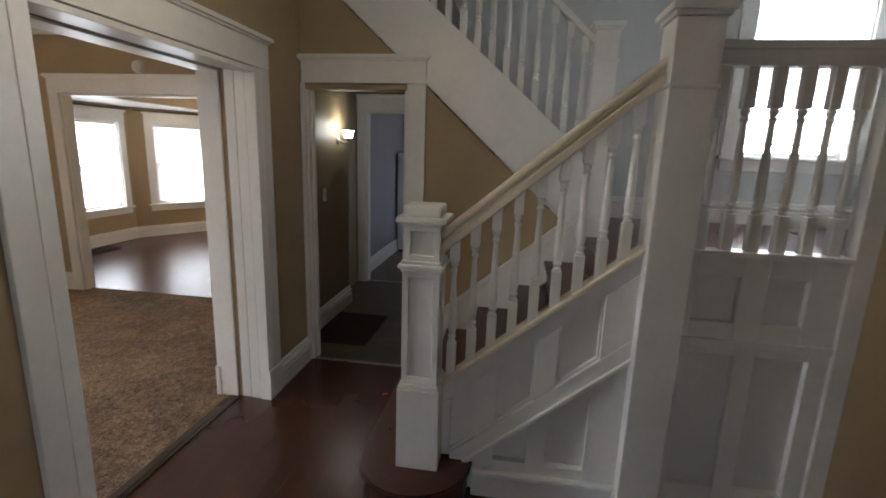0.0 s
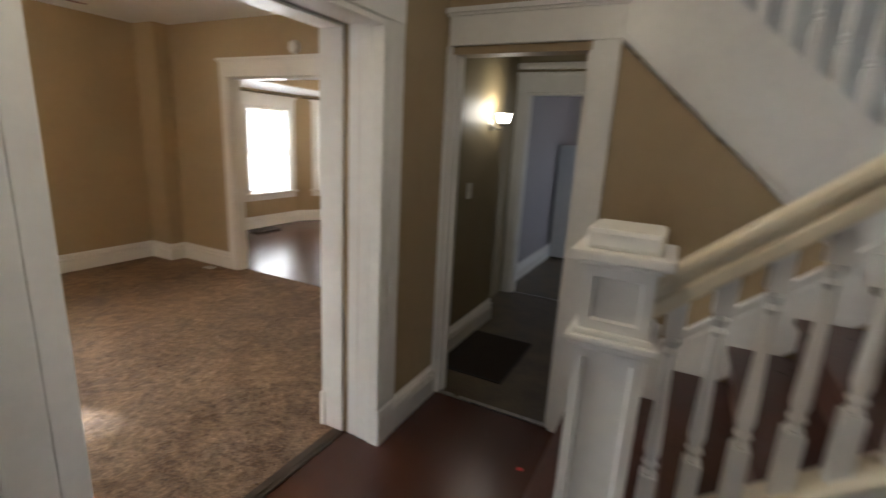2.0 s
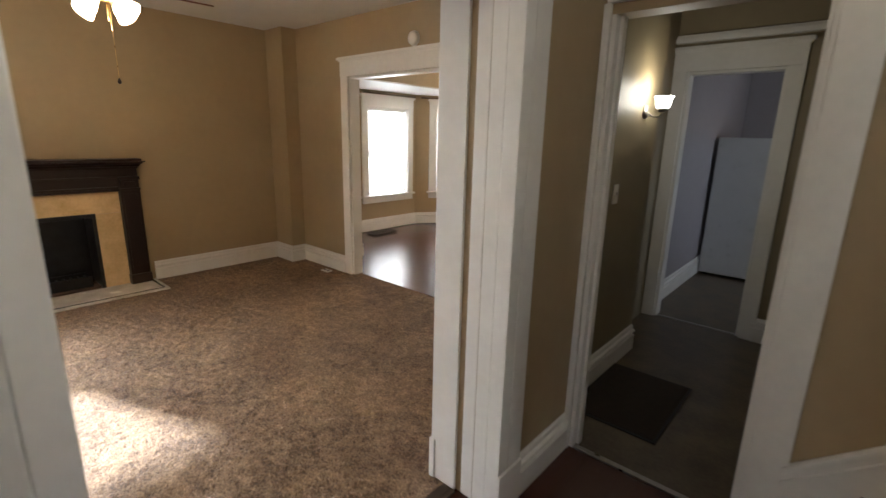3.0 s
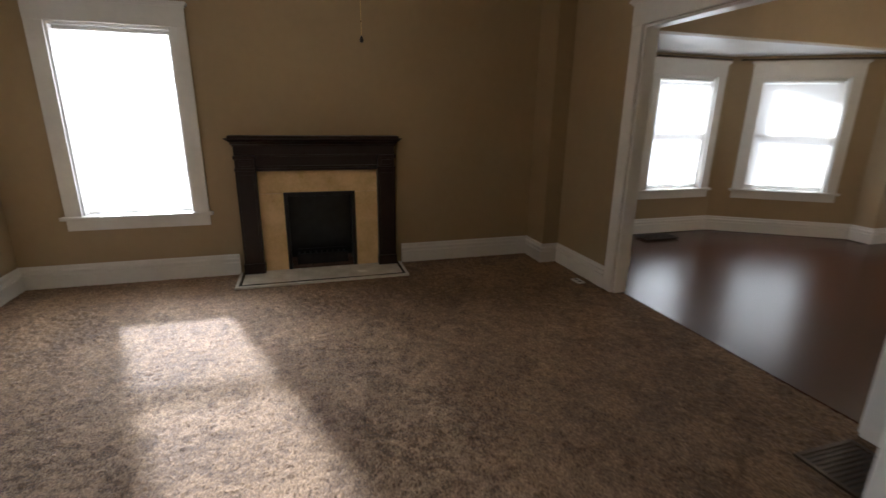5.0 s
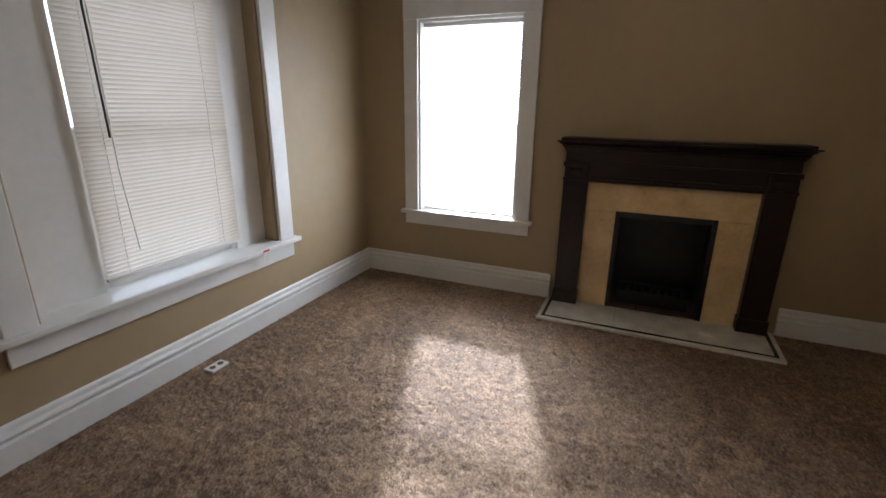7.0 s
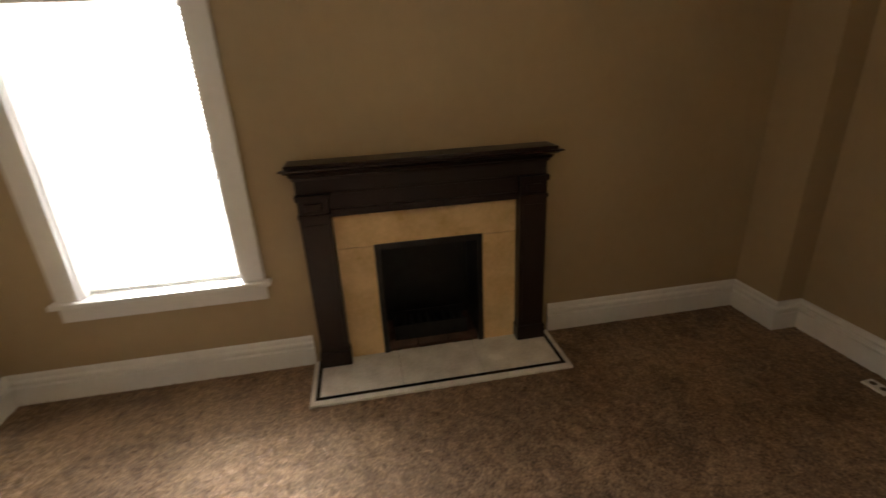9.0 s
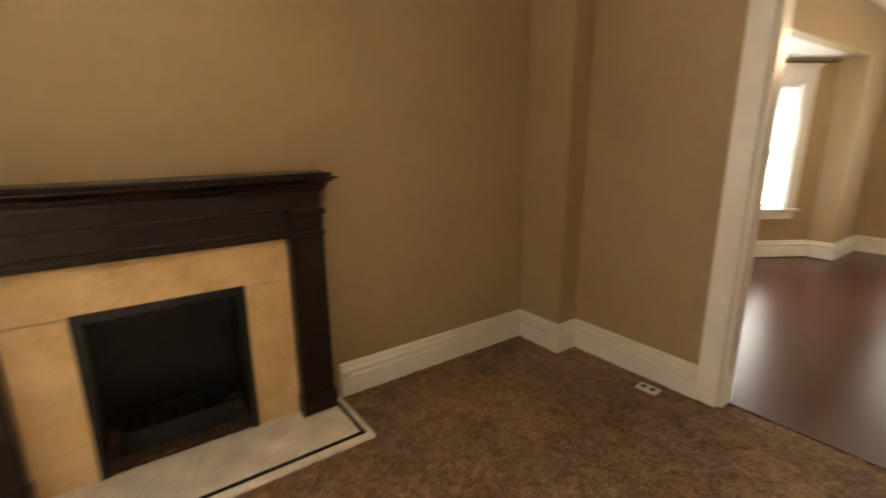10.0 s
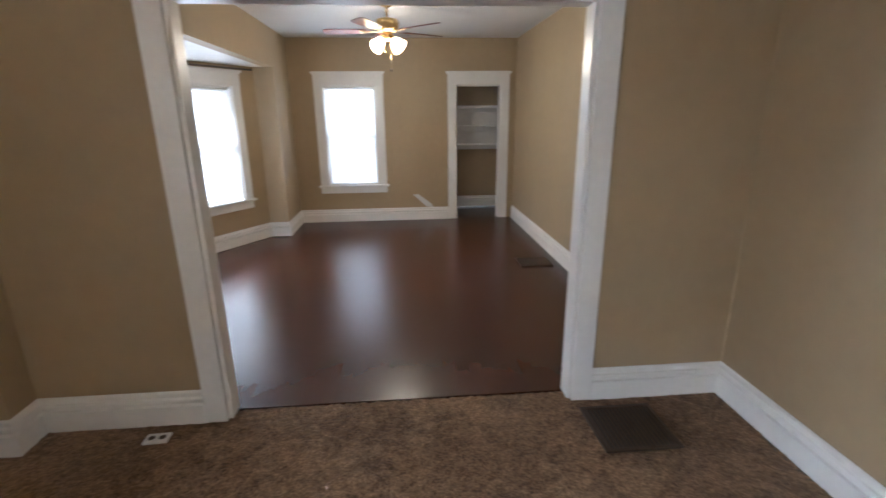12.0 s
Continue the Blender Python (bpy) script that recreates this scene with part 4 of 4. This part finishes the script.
for k in range(1, 11):
    x = 0.44 - 0.205 * (k - 1)
    part("tread", boxes((x - 0.235, x + 0.02, YH + 0.10, 3.69, LAND + 0.183 * k - 0.028, LAND + 0.183 * k), bevel=0.006), STAIN, stairs)
    part("riser", boxes((x - 0.02, x, YH + 0.10, 3.69, LAND + 0.183 * (k - 1), LAND + 0.183 * k - 0.028)), PALE, stairs)
tall_post(0.492, YH + 0.04, 0.071, LAND, 2.39, 2.20, "upper_newel_post")
BAL3 = mesh_of("baluster", baluster_bm(0.70), WHITE)
for k in range(18):
    x = 0.37 - 0.098 * k
    b = new("baluster", BAL3)
    b.parent = stairs
    b.location = (x, YH + 0.04, up_high(x) - 0.01)
part("upper_handrail", band(up_high, XW - 0.5, 0.43, 0.685, 0.74, YH + 0.005, YH + 0.075, 0.012), WHITE, stairs)

# ---- fireplace ----
fire = thing("fireplace", "dark mahogany mantel with a cream marble surround and black firebox", "fireplace", "", (XF, 1.34, 0), -90)
# local x runs along the wall (towards -y of the plan is +x), y points into the room


def fbox(name, mat, *bs, bevel=0.004, label="", parent=None):
    return part(name, boxes(*bs, bevel=bevel), mat, parent or fire, label)


for s in (-1, 1):
    a, b = sorted((s * 0.526, s * 0.690))
    pil = fbox("pilaster", MAHOG, (a, b, 0.002, 0.10, 0.115, 0.945))
    fbox("pilaster_panel", MAHOG, (a + 0.02, b - 0.02, 0.10, 0.106, 0.15, 0.91), bevel=0.002, parent=pil)
    fbox("plinth_block", MAHOG, (a - 0.008, b + 0.008, 0.002, 0.115, 0.020, 0.115), parent=pil)
    fbox("capital", MAHOG, (a - 0.004, b + 0.004, 0.002, 0.110, 0.945, 0.968), (a + 0.004, b - 0.004, 0.002, 0.105, 0.968, 1.045), (a - 0.006, b + 0.006, 0.002, 0.118, 1.045, 1.075), parent=pil)
    c = (a + b) / 2
    fbox("rosette", MAHOG, (c - 0.045, c + 0.045, 0.105, 0.116, 0.985, 1.030), bevel=0.008, parent=pil)
fbox("inner_moulding", MAHOG, (-0.526, 0.526, 0.03, 0.075, 0.938, 0.965), (-0.526, 0.526, 0.03, 0.090, 0.963, 0.985), bevel=0.006)
fbox("frieze", MAHOG, (-0.69, 0.69, 0.002, 0.080, 0.940, 1.152))
fbox("frieze_bead", MAHOG, (-0.52, 0.52, 0.080, 0.090, 1.065, 1.080), bevel=0.004)
crown = [(0.0, 1.150), (0.095, 1.150), (0.100, 1.165), (0.115, 1.172), (0.125, 1.190), (0.150, 1.200), (0.165, 1.210), (0.186, 1.215), (0.188, 1.223), (0.180, 1.2245), (0.0, 1.2245)]


def crown_bm():
    """The crown moulding under the shelf, returned at both ends."""
    bm = bmesh.new()
    rows = []
    for s in (-1, 1):
        rows.append([bm.verts.new((s * (0.645 + o * 0.52), o, z)) for o, z in crown])
    n = len(crown)
    for i in range(n):
        j = (i + 1) % n
        bm.faces.new((rows[0][i], rows[0][j], rows[1][j], rows[1][i]))
    bm.faces.new(rows[0][::-1])
    bm.faces.new(rows[1])
    bmesh.ops.recalc_face_normals(bm, faces=bm.faces[:])
    return bm


part("crown_moulding", crown_bm(), MAHOG, fire)
fbox("shelf", MAHOG, (-0.716, 0.716, 0.002, 0.172, 1.223, 1.243), bevel=0.005)
# marble surround
fbox("surround_slab", TILE, (-0.525, -0.312, 0.002, 0.035, 0.018, 0.733), bevel=0.002, label="cream marble slab")
fbox("surround_slab", TILE, (0.312, 0.525, 0.002, 0.035, 0.018, 0.733), bevel=0.002, label="cream marble slab")
fbox("surround_lintel", TILE, (-0.525, 0.525, 0.002, 0.035, 0.736, 0.942), bevel=0.002, label="cream marble lintel")
# black frame and firebox
fbox("iron_frame", BLACK, (-0.318, -0.285, 0.0, 0.045, 0.018, 0.742), (0.285, 0.318, 0.0, 0.045, 0.018, 0.742), (-0.285, 0.285, 0.0, 0.045, 0.705, 0.742), bevel=0.004, label="black iron frame")
for fb in ((-0.33, -0.305, -0.36, 0.0, 0.0, 0.745), (0.305, 0.33, -0.36, 0.0, 0.0, 0.745), (-0.33, 0.33, -0.38, -0.36, 0.0, 0.745), (-0.33, 0.33, -0.36, 0.0, 0.745, 0.76)):
    fbox("firebox_wall", BLACK, fb, bevel=0.0, label="black sooty firebox wall")
for i in range(3):
    for j in range(4):
        fbox("brick", BRICK, (-0.30 + 0.2 * i + 0.003, -0.10 + 0.2 * i - 0.003, -0.36 + 0.09 * j + 0.003, -0.27 + 0.09 * j - 0.003, 0.0, 0.020 + 0.002 * ((i + j) % 2)), bevel=0.003)
fbox("iron_grate", BLACK, *[(-0.22 + 0.055 * i, -0.205 + 0.055 * i, -0.27, -0.08, 0.085, 0.10) for i in range(9)], (-0.24, 0.24, -0.09, -0.075, 0.02, 0.125), (-0.24, 0.24, -0.275, -0.26, 0.02, 0.125), bevel=0.002, label="black iron grate")
hearth = thing("hearth", "white marble hearth slab with a black inlaid border strip", "hearth", "", (XF, 1.34, 0), -90)
for x0, x1, top in ((-0.695, -0.235, 0.017), (-0.233, 0.235, 0.0175), (0.237, 0.695, 0.017)):
    part("slab", boxes((x0, x1, 0.03, 0.375, 0.0, top), bevel=0.001), HEARTH, hearth)
part("black_strip", boxes((-0.718, 0.718, 0.377, 0.402, 0.0, 0.0165), (-0.718, -0.697, 0.03, 0.377, 0.0, 0.0165), (0.697, 0.718, 0.03, 0.377, 0.0, 0.0165), bevel=0.001), MARBLE_BLACK, hearth, "black marble strip")
part("outer_strip", boxes((-0.745, 0.745, 0.404, 0.440, 0.0, 0.017), (-0.745, -0.72, 0.03, 0.404, 0.0, 0.017), (0.72, 0.745, 0.03, 0.404, 0.0, 0.017), bevel=0.001), HEARTH, hearth)


# ---- ceiling fans ----
def ceiling_fan(at, rz, chain):
    ob = thing("ceiling_fan", "brass ceiling fan with cherry blades and lit frosted glass shades", "ceiling fan", "ceiling fans", at, rz)
    part("canopy", lathe([(0.02, -0.06), (0.055, -0.045), (0.068, -0.012), (0.07, 0.0)]), BRASS, ob)
    part("downrod", lathe([(0.012, -0.16), (0.012, -0.05)], n=12), BRASS, ob)
    part("motor", lathe([(0.03, -0.285), (0.085, -0.275), (0.11, -0.25), (0.115, -0.20), (0.10, -0.165), (0.05, -0.15), (0.015, -0.145)]), BRASS, ob)
    for k in range(5):
        a = radians(72 * k)
        m = Matrix.Rotation(a, 4, 'Z') @ Matrix.Rotation(radians(11), 4, 'X')
        bm = flat_prism([(0.20, -0.045), (0.30, -0.058), (0.58, -0.066), (0.62, -0.050), (0.63, 0.0), (0.62, 0.050), (0.58, 0.066), (0.30, 0.058), (0.20, 0.045)], -0.004, 0.004, 0.002)
        bmesh.ops.transform(bm, matrix=Matrix.Translation((0, 0, -0.265)) @ m, verts=bm.verts[:])
        bl = part("blade", bm, CHERRY, ob)
        bm = boxes((0.09, 0.26, -0.012, 0.012, -0.010, -0.004), (0.22, 0.27, -0.035, 0.035, -0.010, -0.005), bevel=0.002)
        bmesh.ops.transform(bm, matrix=Matrix.Translation((0, 0, -0.265)) @ m, verts=bm.verts[:])
        part("blade_iron", bm, BRASS, bl, "brass blade bracket")
    part("light_hub", lathe([(0.012, -0.36), (0.045, -0.35), (0.06, -0.32), (0.045, -0.285)]), BRASS, ob)
    for k in range(4):
        a = radians(90 * k + 20)
        m = Matrix.Translation((0.05 * math.cos(a), 0.05 * math.sin(a), -0.325)) @ Matrix.Rotation(a, 4, 'Z') @ Matrix.Rotation(radians(128), 4, 'Y')
        arm = part("lamp_arm", lathe([(0.018, 0.0), (0.022, 0.02), (0.026, 0.05)], m, 14), BRASS, ob)
        bm = bmesh.new()
        n = 20
        rings = []
        for r, z in ((0.024, 0.04), (0.036, 0.055), (0.048, 0.085), (0.052, 0.115), (0.064, 0.145)):
            rings.append([bm.verts.new(m @ Vector((r * (1 + (0.05 * math.cos(5 * 2 * math.pi * q / n) if z > 0.1 else 0)) * math.cos(2 * math.pi * q / n), r * math.sin(2 * math.pi * q / n), z))) for q in range(n)])
        for r0, r1 in zip(rings, rings[1:]):
            for q in range(n):
                bm.faces.new((r0[q], r0[(q + 1) % n], r1[(q + 1) % n], r1[q])).smooth = True
        part("shade", bm, SHADEGLASS, arm, "lit frosted tulip glass shade")
    part("pull_chain", tube([(0.03, 0.0, -0.35), (0.03, 0.002, -chain + 0.02)], 0.0018, 8), BRASS, ob)
    part("chain_knob", lathe([(0.003, -0.016), (0.009, -0.012), (0.011, 0.0), (0.006, 0.012), (0.002, 0.02)], Matrix.Translation((0.03, 0.002, -chain)), 12), MAHOG, ob, "small dark wooden pull knob")
    part("pull_chain", tube([(-0.03, 0.02, -0.35), (-0.03, 0.02, -0.46)], 0.0018, 8), BRASS, ob)
    return ob


ceiling_fan((-4.26, 1.55, ZC), 14, 0.82)
ceiling_fan((-3.76, 6.35, ZC), 30, 0.62)
bulb("fan_bulb", (-4.26, 1.55, ZC - 0.50), 3)
bulb("fan_bulb", (-3.76, 6.35, ZC - 0.50), 11, r=0.10)


# ---- small things in the living room ----
def floor_plate(name, label, x0, x1, y0, y1, mat, z=0.012, slots=7):
    ob = thing(name, label, "floor vent", "", ((x0 + x1) / 2, (y0 + y1) / 2, z - 0.012))
    w, d = (x1 - x0) / 2, (y1 - y0) / 2
    part("plate_rim", boxes((-w, w, -d, -d + 0.02, 0, 0.012), (-w, w, d - 0.02, d, 0, 0.012), (-w, -w + 0.02, -d + 0.02, d - 0.02, 0, 0.012), (w - 0.02, w, -d + 0.02, d - 0.02, 0, 0.012), bevel=0.002), mat, ob)
    part("duct", boxes((-w + 0.02, w - 0.02, -d + 0.02, d - 0.02, 0, 0.003)), BLACK, ob, "dark duct below the slats")
    n = max(3, int((2 * w - 0.04) / 0.022))
    for k in range(n):
        x = -w + 0.02 + (2 * w - 0.04) * (k + 0.5) / n
        part("slat", boxes((x - 0.006, x + 0.006, -d + 0.02, d - 0.02, 0.004, 0.010)), mat, ob)
    return ob


floor_plate("floor_register", "dark brown metal return air register set in the carpet", -2.72, -2.33, 3.20, 3.555, BROWNMETAL, 0.016)
floor_plate("floor_register", "dark brown metal floor register in the wood floor", -2.42, -2.08, 6.02, 6.32, BROWNMETAL, 0.012)
floor_plate("floor_register", "black metal floor register in the bay", -6.24, -6.02, 5.16, 5.64, BLACK, 0.012)


def floor_outlet(at, rz):
    ob = thing("floor_outlet", "white floor outlet plate set in the carpet", "outlet", "", at, rz)
    part("cover", boxes((-0.058, 0.058, -0.036, 0.036, 0, 0.012), bevel=0.003), PLASTIC, ob)
    for s in (-1, 1):
        part("socket", lathe([(0.017, 0.011), (0.017, 0.0135)], Matrix.Translation((s * 0.026, 0, 0)), 16), BROWNMETAL, ob, "dark socket face")


floor_outlet((-4.94, 3.52, 0.002), 3)
floor_outlet((-4.08, -0.92, 0.002), 0)


def smoke_detector(at, rz):
    ob = thing("smoke_detector", "round white plastic smoke detector on the wall", "smoke detector", "", at, rz)
    m = Matrix.Rotation(radians(-90), 4, 'X')
    part("base", lathe([(0.062, 0.0), (0.062, 0.012)], m, 28), PLASTIC, ob)
    part("cover", lathe([(0.058, 0.012), (0.056, 0.03), (0.044, 0.038), (0.02, 0.04)], m, 28), PLASTIC, ob)


smoke_detector((-3.70, YD, 2.335), 180)

tag_m = thing("paper_tag", "small white tag with a red band hanging at the sill", "tag", "", (-4.62, YS + 0.062, 0.44))
part("tag", boxes((-0.018, 0.018, 0, 0.002, 0.0, 0.085), bevel=0.0005), PLASTIC, tag_m)
part("band", boxes((-0.030, 0.022, -0.001, 0.004, 0.085, 0.097), bevel=0.001), RED, tag_m, "red band")

# ---- hall and kitchen things ----
sconce = thing("wall_sconce", "lit frosted glass wall sconce on a dark metal arm", "wall lamp", "", (XHL, 3.70, 1.70), -90)
part("back_plate", lathe([(0.045, 0.0), (0.042, 0.012), (0.02, 0.02)], Matrix.Rotation(radians(-90), 4, 'X'), 18), NICKEL, sconce)
part("arm", tube([(0, 0.01, 0.0), (0, 0.05, -0.03), (0, 0.09, -0.03), (0, 0.105, 0.0)], 0.007), NICKEL, sconce)
part("cup", lathe([(0.012, -0.005), (0.03, 0.005), (0.032, 0.02)], Matrix.Translation((0, 0.105, 0)), 16), NICKEL, sconce)
sh = bmesh.new()
rr = []
for r, z in ((0.022, 0.012), (0.034, 0.022), (0.042, 0.045), (0.043, 0.065), (0.054, 0.088)):
    rr.append([sh.verts.new((r * (1 + (0.08 * math.cos(6 * 2 * math.pi * q / 24) if z > 0.08 else 0)) * math.cos(2 * math.pi * q / 24), 0.105 + r * math.sin(2 * math.pi * q / 24), z)) for q in range(24)])
for r0, r1 in zip(rr, rr[1:]):
    for q in range(24):
        sh.faces.new((r0[q], r0[(q + 1) % 24], r1[(q + 1) % 24], r1[q])).smooth = True
part("shade", sh, SCONCEGLASS, sconce, "lit frosted tulip glass shade")
bulb("sconce_bulb", (XHL + 0.105, 3.70, 1.84), 0.7, (1.0, 0.88, 0.68))


def wall_switch(at, rz):
    ob = thing("light_switch", "cream plastic light switch on the wall", "switch", "", at, rz)
    part("plate", boxes((-0.036, 0.036, 0, 0.006, -0.058, 0.058), bevel=0.002), PLASTIC, ob)
    part("toggle", boxes((-0.006, 0.006, 0.006, 0.018, -0.004, 0.014), bevel=0.002), PLASTIC, ob)


wall_switch((XHL, 3.36, 1.21), -90)

mat_ob = thing("door_mat", "dark brown fibre mat lying on the vinyl floor", "mat", "", (-1.43, 3.27, 0))
part("mat_body", boxes((-0.24, 0.24, -0.35, 0.35, -0.002, 0.010), bevel=0.003), MAT, mat_ob)
part("border", boxes((-0.255, -0.24, -0.365, 0.365, -0.002, 0.008), (0.24, 0.255, -0.365, 0.365, -0.002, 0.008), (-0.24, 0.24, -0.365, -0.35, -0.002, 0.008), (-0.24, 0.24, 0.35, 0.365, -0.002, 0.008), bevel=0.002), RUBBER, mat_ob)

fridge = thing("refrigerator", "white two-door refrigerator standing by the kitchen wall", "refrigerator", "", (-1.50, 6.93, 0), 0)
part("body", boxes((-0.34, 0.34, -0.33, 0.33, 0.03, 1.58), bevel=0.012), FRIDGE, fridge)
part("fridge_door", boxes((0.345, 0.40, -0.33, 0.33, 0.05, 1.08), bevel=0.010), FRIDGE, fridge)
part("freezer_door", boxes((0.345, 0.40, -0.33, 0.33, 1.10, 1.58), bevel=0.010), FRIDGE, fridge)
for a, b in ((0.60, 1.04), (1.14, 1.40)):
    part("handle", boxes((0.40, 0.43, -0.31, -0.285, a, b), bevel=0.006), FRIDGE, fridge)
part("seal", boxes((0.338, 0.347, -0.32, 0.32, 0.05, 1.57)), RUBBER, fridge, "dark door seal")
for x in (-0.28, 0.28):
    part("foot", boxes((x - 0.03, x + 0.03, -0.28, 0.28, 0.0, 0.032)), RUBBER, fridge)

kw = thing("window_kitchen", "white framed kitchen window with a tan shade", "window", "", (-0.95, 8.1, 0), 180, "structure")
part("casing", boxes((-0.52, -0.40, 0, 0.024, 0.95, 2.1), bevel=0.004), WHITE, kw)
part("casing", boxes((0.40, 0.52, 0, 0.024, 0.95, 2.1), bevel=0.004), WHITE, kw)
part("head_casing", head_casing(-0.52, 0.52, 2.1), WHITE, kw)
part("shade", boxes((-0.40, 0.40, 0.003, 0.008, 0.95, 2.1), *[(-0.40, 0.40, 0.008, 0.016, 1.90 - 0.16 * i, 1.915 - 0.16 * i) for i in range(5)]), FABRIC, kw, "tan folded fabric shade")
daylight((-0.95, 8.1, 0), 180, 0.8, 0.95, 2.1, 0.12, SKYW * 0.35)

hdoor = thing("hall_door_leaf", "white painted panelled door standing open along the hall wall", "door", "", (XHR - 0.03, 3.55, 0), 90)
part("leaf", boxes((-0.38, 0.38, -0.002, 0.036, 0.008, 2.0), bevel=0.003), WHITE, hdoor)
for z0, z1 in ((0.2, 0.9), (1.05, 1.85)):
    for a, b in ((-0.28, -0.04), (0.04, 0.28)):
        part("panel", boxes((a, b, 0.036, 0.044, z0, z1), bevel=0.006), WHITE, hdoor)
part("knob", lathe([(0.012, 0.0), (0.012, 0.03), (0.028, 0.045), (0.028, 0.06), (0.012, 0.068)], Matrix.Translation((-0.32, 0.036, 0.98)) @ Matrix.Rotation(radians(-90), 4, 'X'), 16), NICKEL, hdoor, "dark metal knob")

# ---- closet ----
for z, d in ((1.10, 0.42), (1.40, 0.40), (1.70, 0.40)):
    sv = thing("closet_shelf", "white painted closet shelf on a cleat", "shelf", "closet shelves", (-2.4, 9.5, z))
    part("board", boxes((-0.80, 0.80, -d, 0.0, -0.02, 0.0), bevel=0.003), WHITE, sv)
    part("cleat", boxes((-0.80, 0.80, -0.022, -0.001, -0.10, -0.02), bevel=0.003), WHITE, sv)
part_panel = thing("closet_back_board", "white painted board behind the closet shelves", "board", "", (-2.4, 9.5, 1.10))
part("board", boxes((-0.80, 0.80, -0.016, -0.001, 0.0, 0.62)), WHITE, part_panel)

# ---- floor planks ----
PLANKS = {}


def planks(floor, x0, x1, y0, y1, width=0.083, seed=3):
    rng = random.Random(seed)
    n = int(round((x1 - x0) / width))
    w = (x1 - x0) / n
    for i in range(n):
        y, first = y0, True
        while y < y1 - 0.02:
            L = min(round(rng.uniform(0.3, 2.4), 1) if first else rng.choice((1.2, 1.6, 2.0, 2.6)), y1 - y)
            first = False
            if y1 - (y + L) < 0.3:
                L = y1 - y
            key = (round(w, 4), round(L, 3))
            if key not in PLANKS:
                PLANKS[key] = mesh_of("plank", boxes((0.00015, w - 0.00015, 0.00015, L - 0.00015, -0.0115, 0)), OAK)
            ob = new("plank", PLANKS[key])
            ob.parent = floor
            ob.location = (x0 + i * w, y, rng.uniform(-0.0002, 0.0))
            y += L


planks(bpy.data.objects["floor_dining"], XD, XDE, YDB - 0.02, YW, seed=3)
planks(bpy.data.objects["floor_foyer"], -1.72, XR, -1.2, YH, seed=5)


# unseen ceiling lamp, added to give the stairs warm light from above
fl = thing("added_ceiling_lamp", "small unseen frosted glass ceiling lamp added to light the foyer warmly", "ceiling lamp", "", (-0.75, 0.9, ZC))
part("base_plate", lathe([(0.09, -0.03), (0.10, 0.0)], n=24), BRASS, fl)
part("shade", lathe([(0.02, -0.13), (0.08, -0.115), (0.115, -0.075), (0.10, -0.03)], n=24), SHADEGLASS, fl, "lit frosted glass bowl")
bulb("foyer_fill_bulb", (-0.75, 0.9, ZC - 0.22), 1.8, (1.0, 0.82, 0.58), 0.08)


# curtain rods over the bay windows
for (ax, ay), (bx, by) in ((BAY[1], BAY[2]), (BAY[2], BAY[3])):
    d = Vector((bx - ax, by - ay, 0)).normalized()
    inw = Vector((d.y, -d.x, 0))
    p0, p1 = Vector((ax, ay, 2.125)) + inw * 0.07 + d * 0.08, Vector((bx, by, 2.125)) + inw * 0.07 - d * 0.08
    rod = thing("curtain_rod", "thin dark metal curtain rod over a bay window", "curtain rod", "curtain rods", tuple((p0 + p1) / 2))
    h = (p1 - p0) / 2
    part("rod", tube([tuple(-h), tuple(h)], 0.009), BROWNMETAL, rod)
    for s in (-0.93, 0.93):
        part("bracket", tube([tuple(h * s - inw * 0.07), tuple(h * s)], 0.006), BROWNMETAL, rod)

# scuffed plaster patch and a scrap on the floor
patch = thing("plaster_patch", "pale scuffed plaster patch on the tan wall", "patch", "", (-3.36, YW, 0.29), 180)
part("skim", prism([(-0.16, -0.10), (-0.05, -0.09), (0.10, 0.05), (0.16, 0.10), (0.08, 0.11), (-0.04, 0.02), (-0.12, -0.04)], 0.001, 0.004), PALE, patch)
scrap = thing("red_scrap", "tiny crumpled red paper scrap on the floor", "scrap", "", (-0.80, 2.18, 0.0), 25)
part("scrap", flat_prism([(-0.02, -0.008), (0.012, -0.012), (0.022, 0.004), (-0.006, 0.012)], 0.0, 0.006, 0.002), RED, scrap)
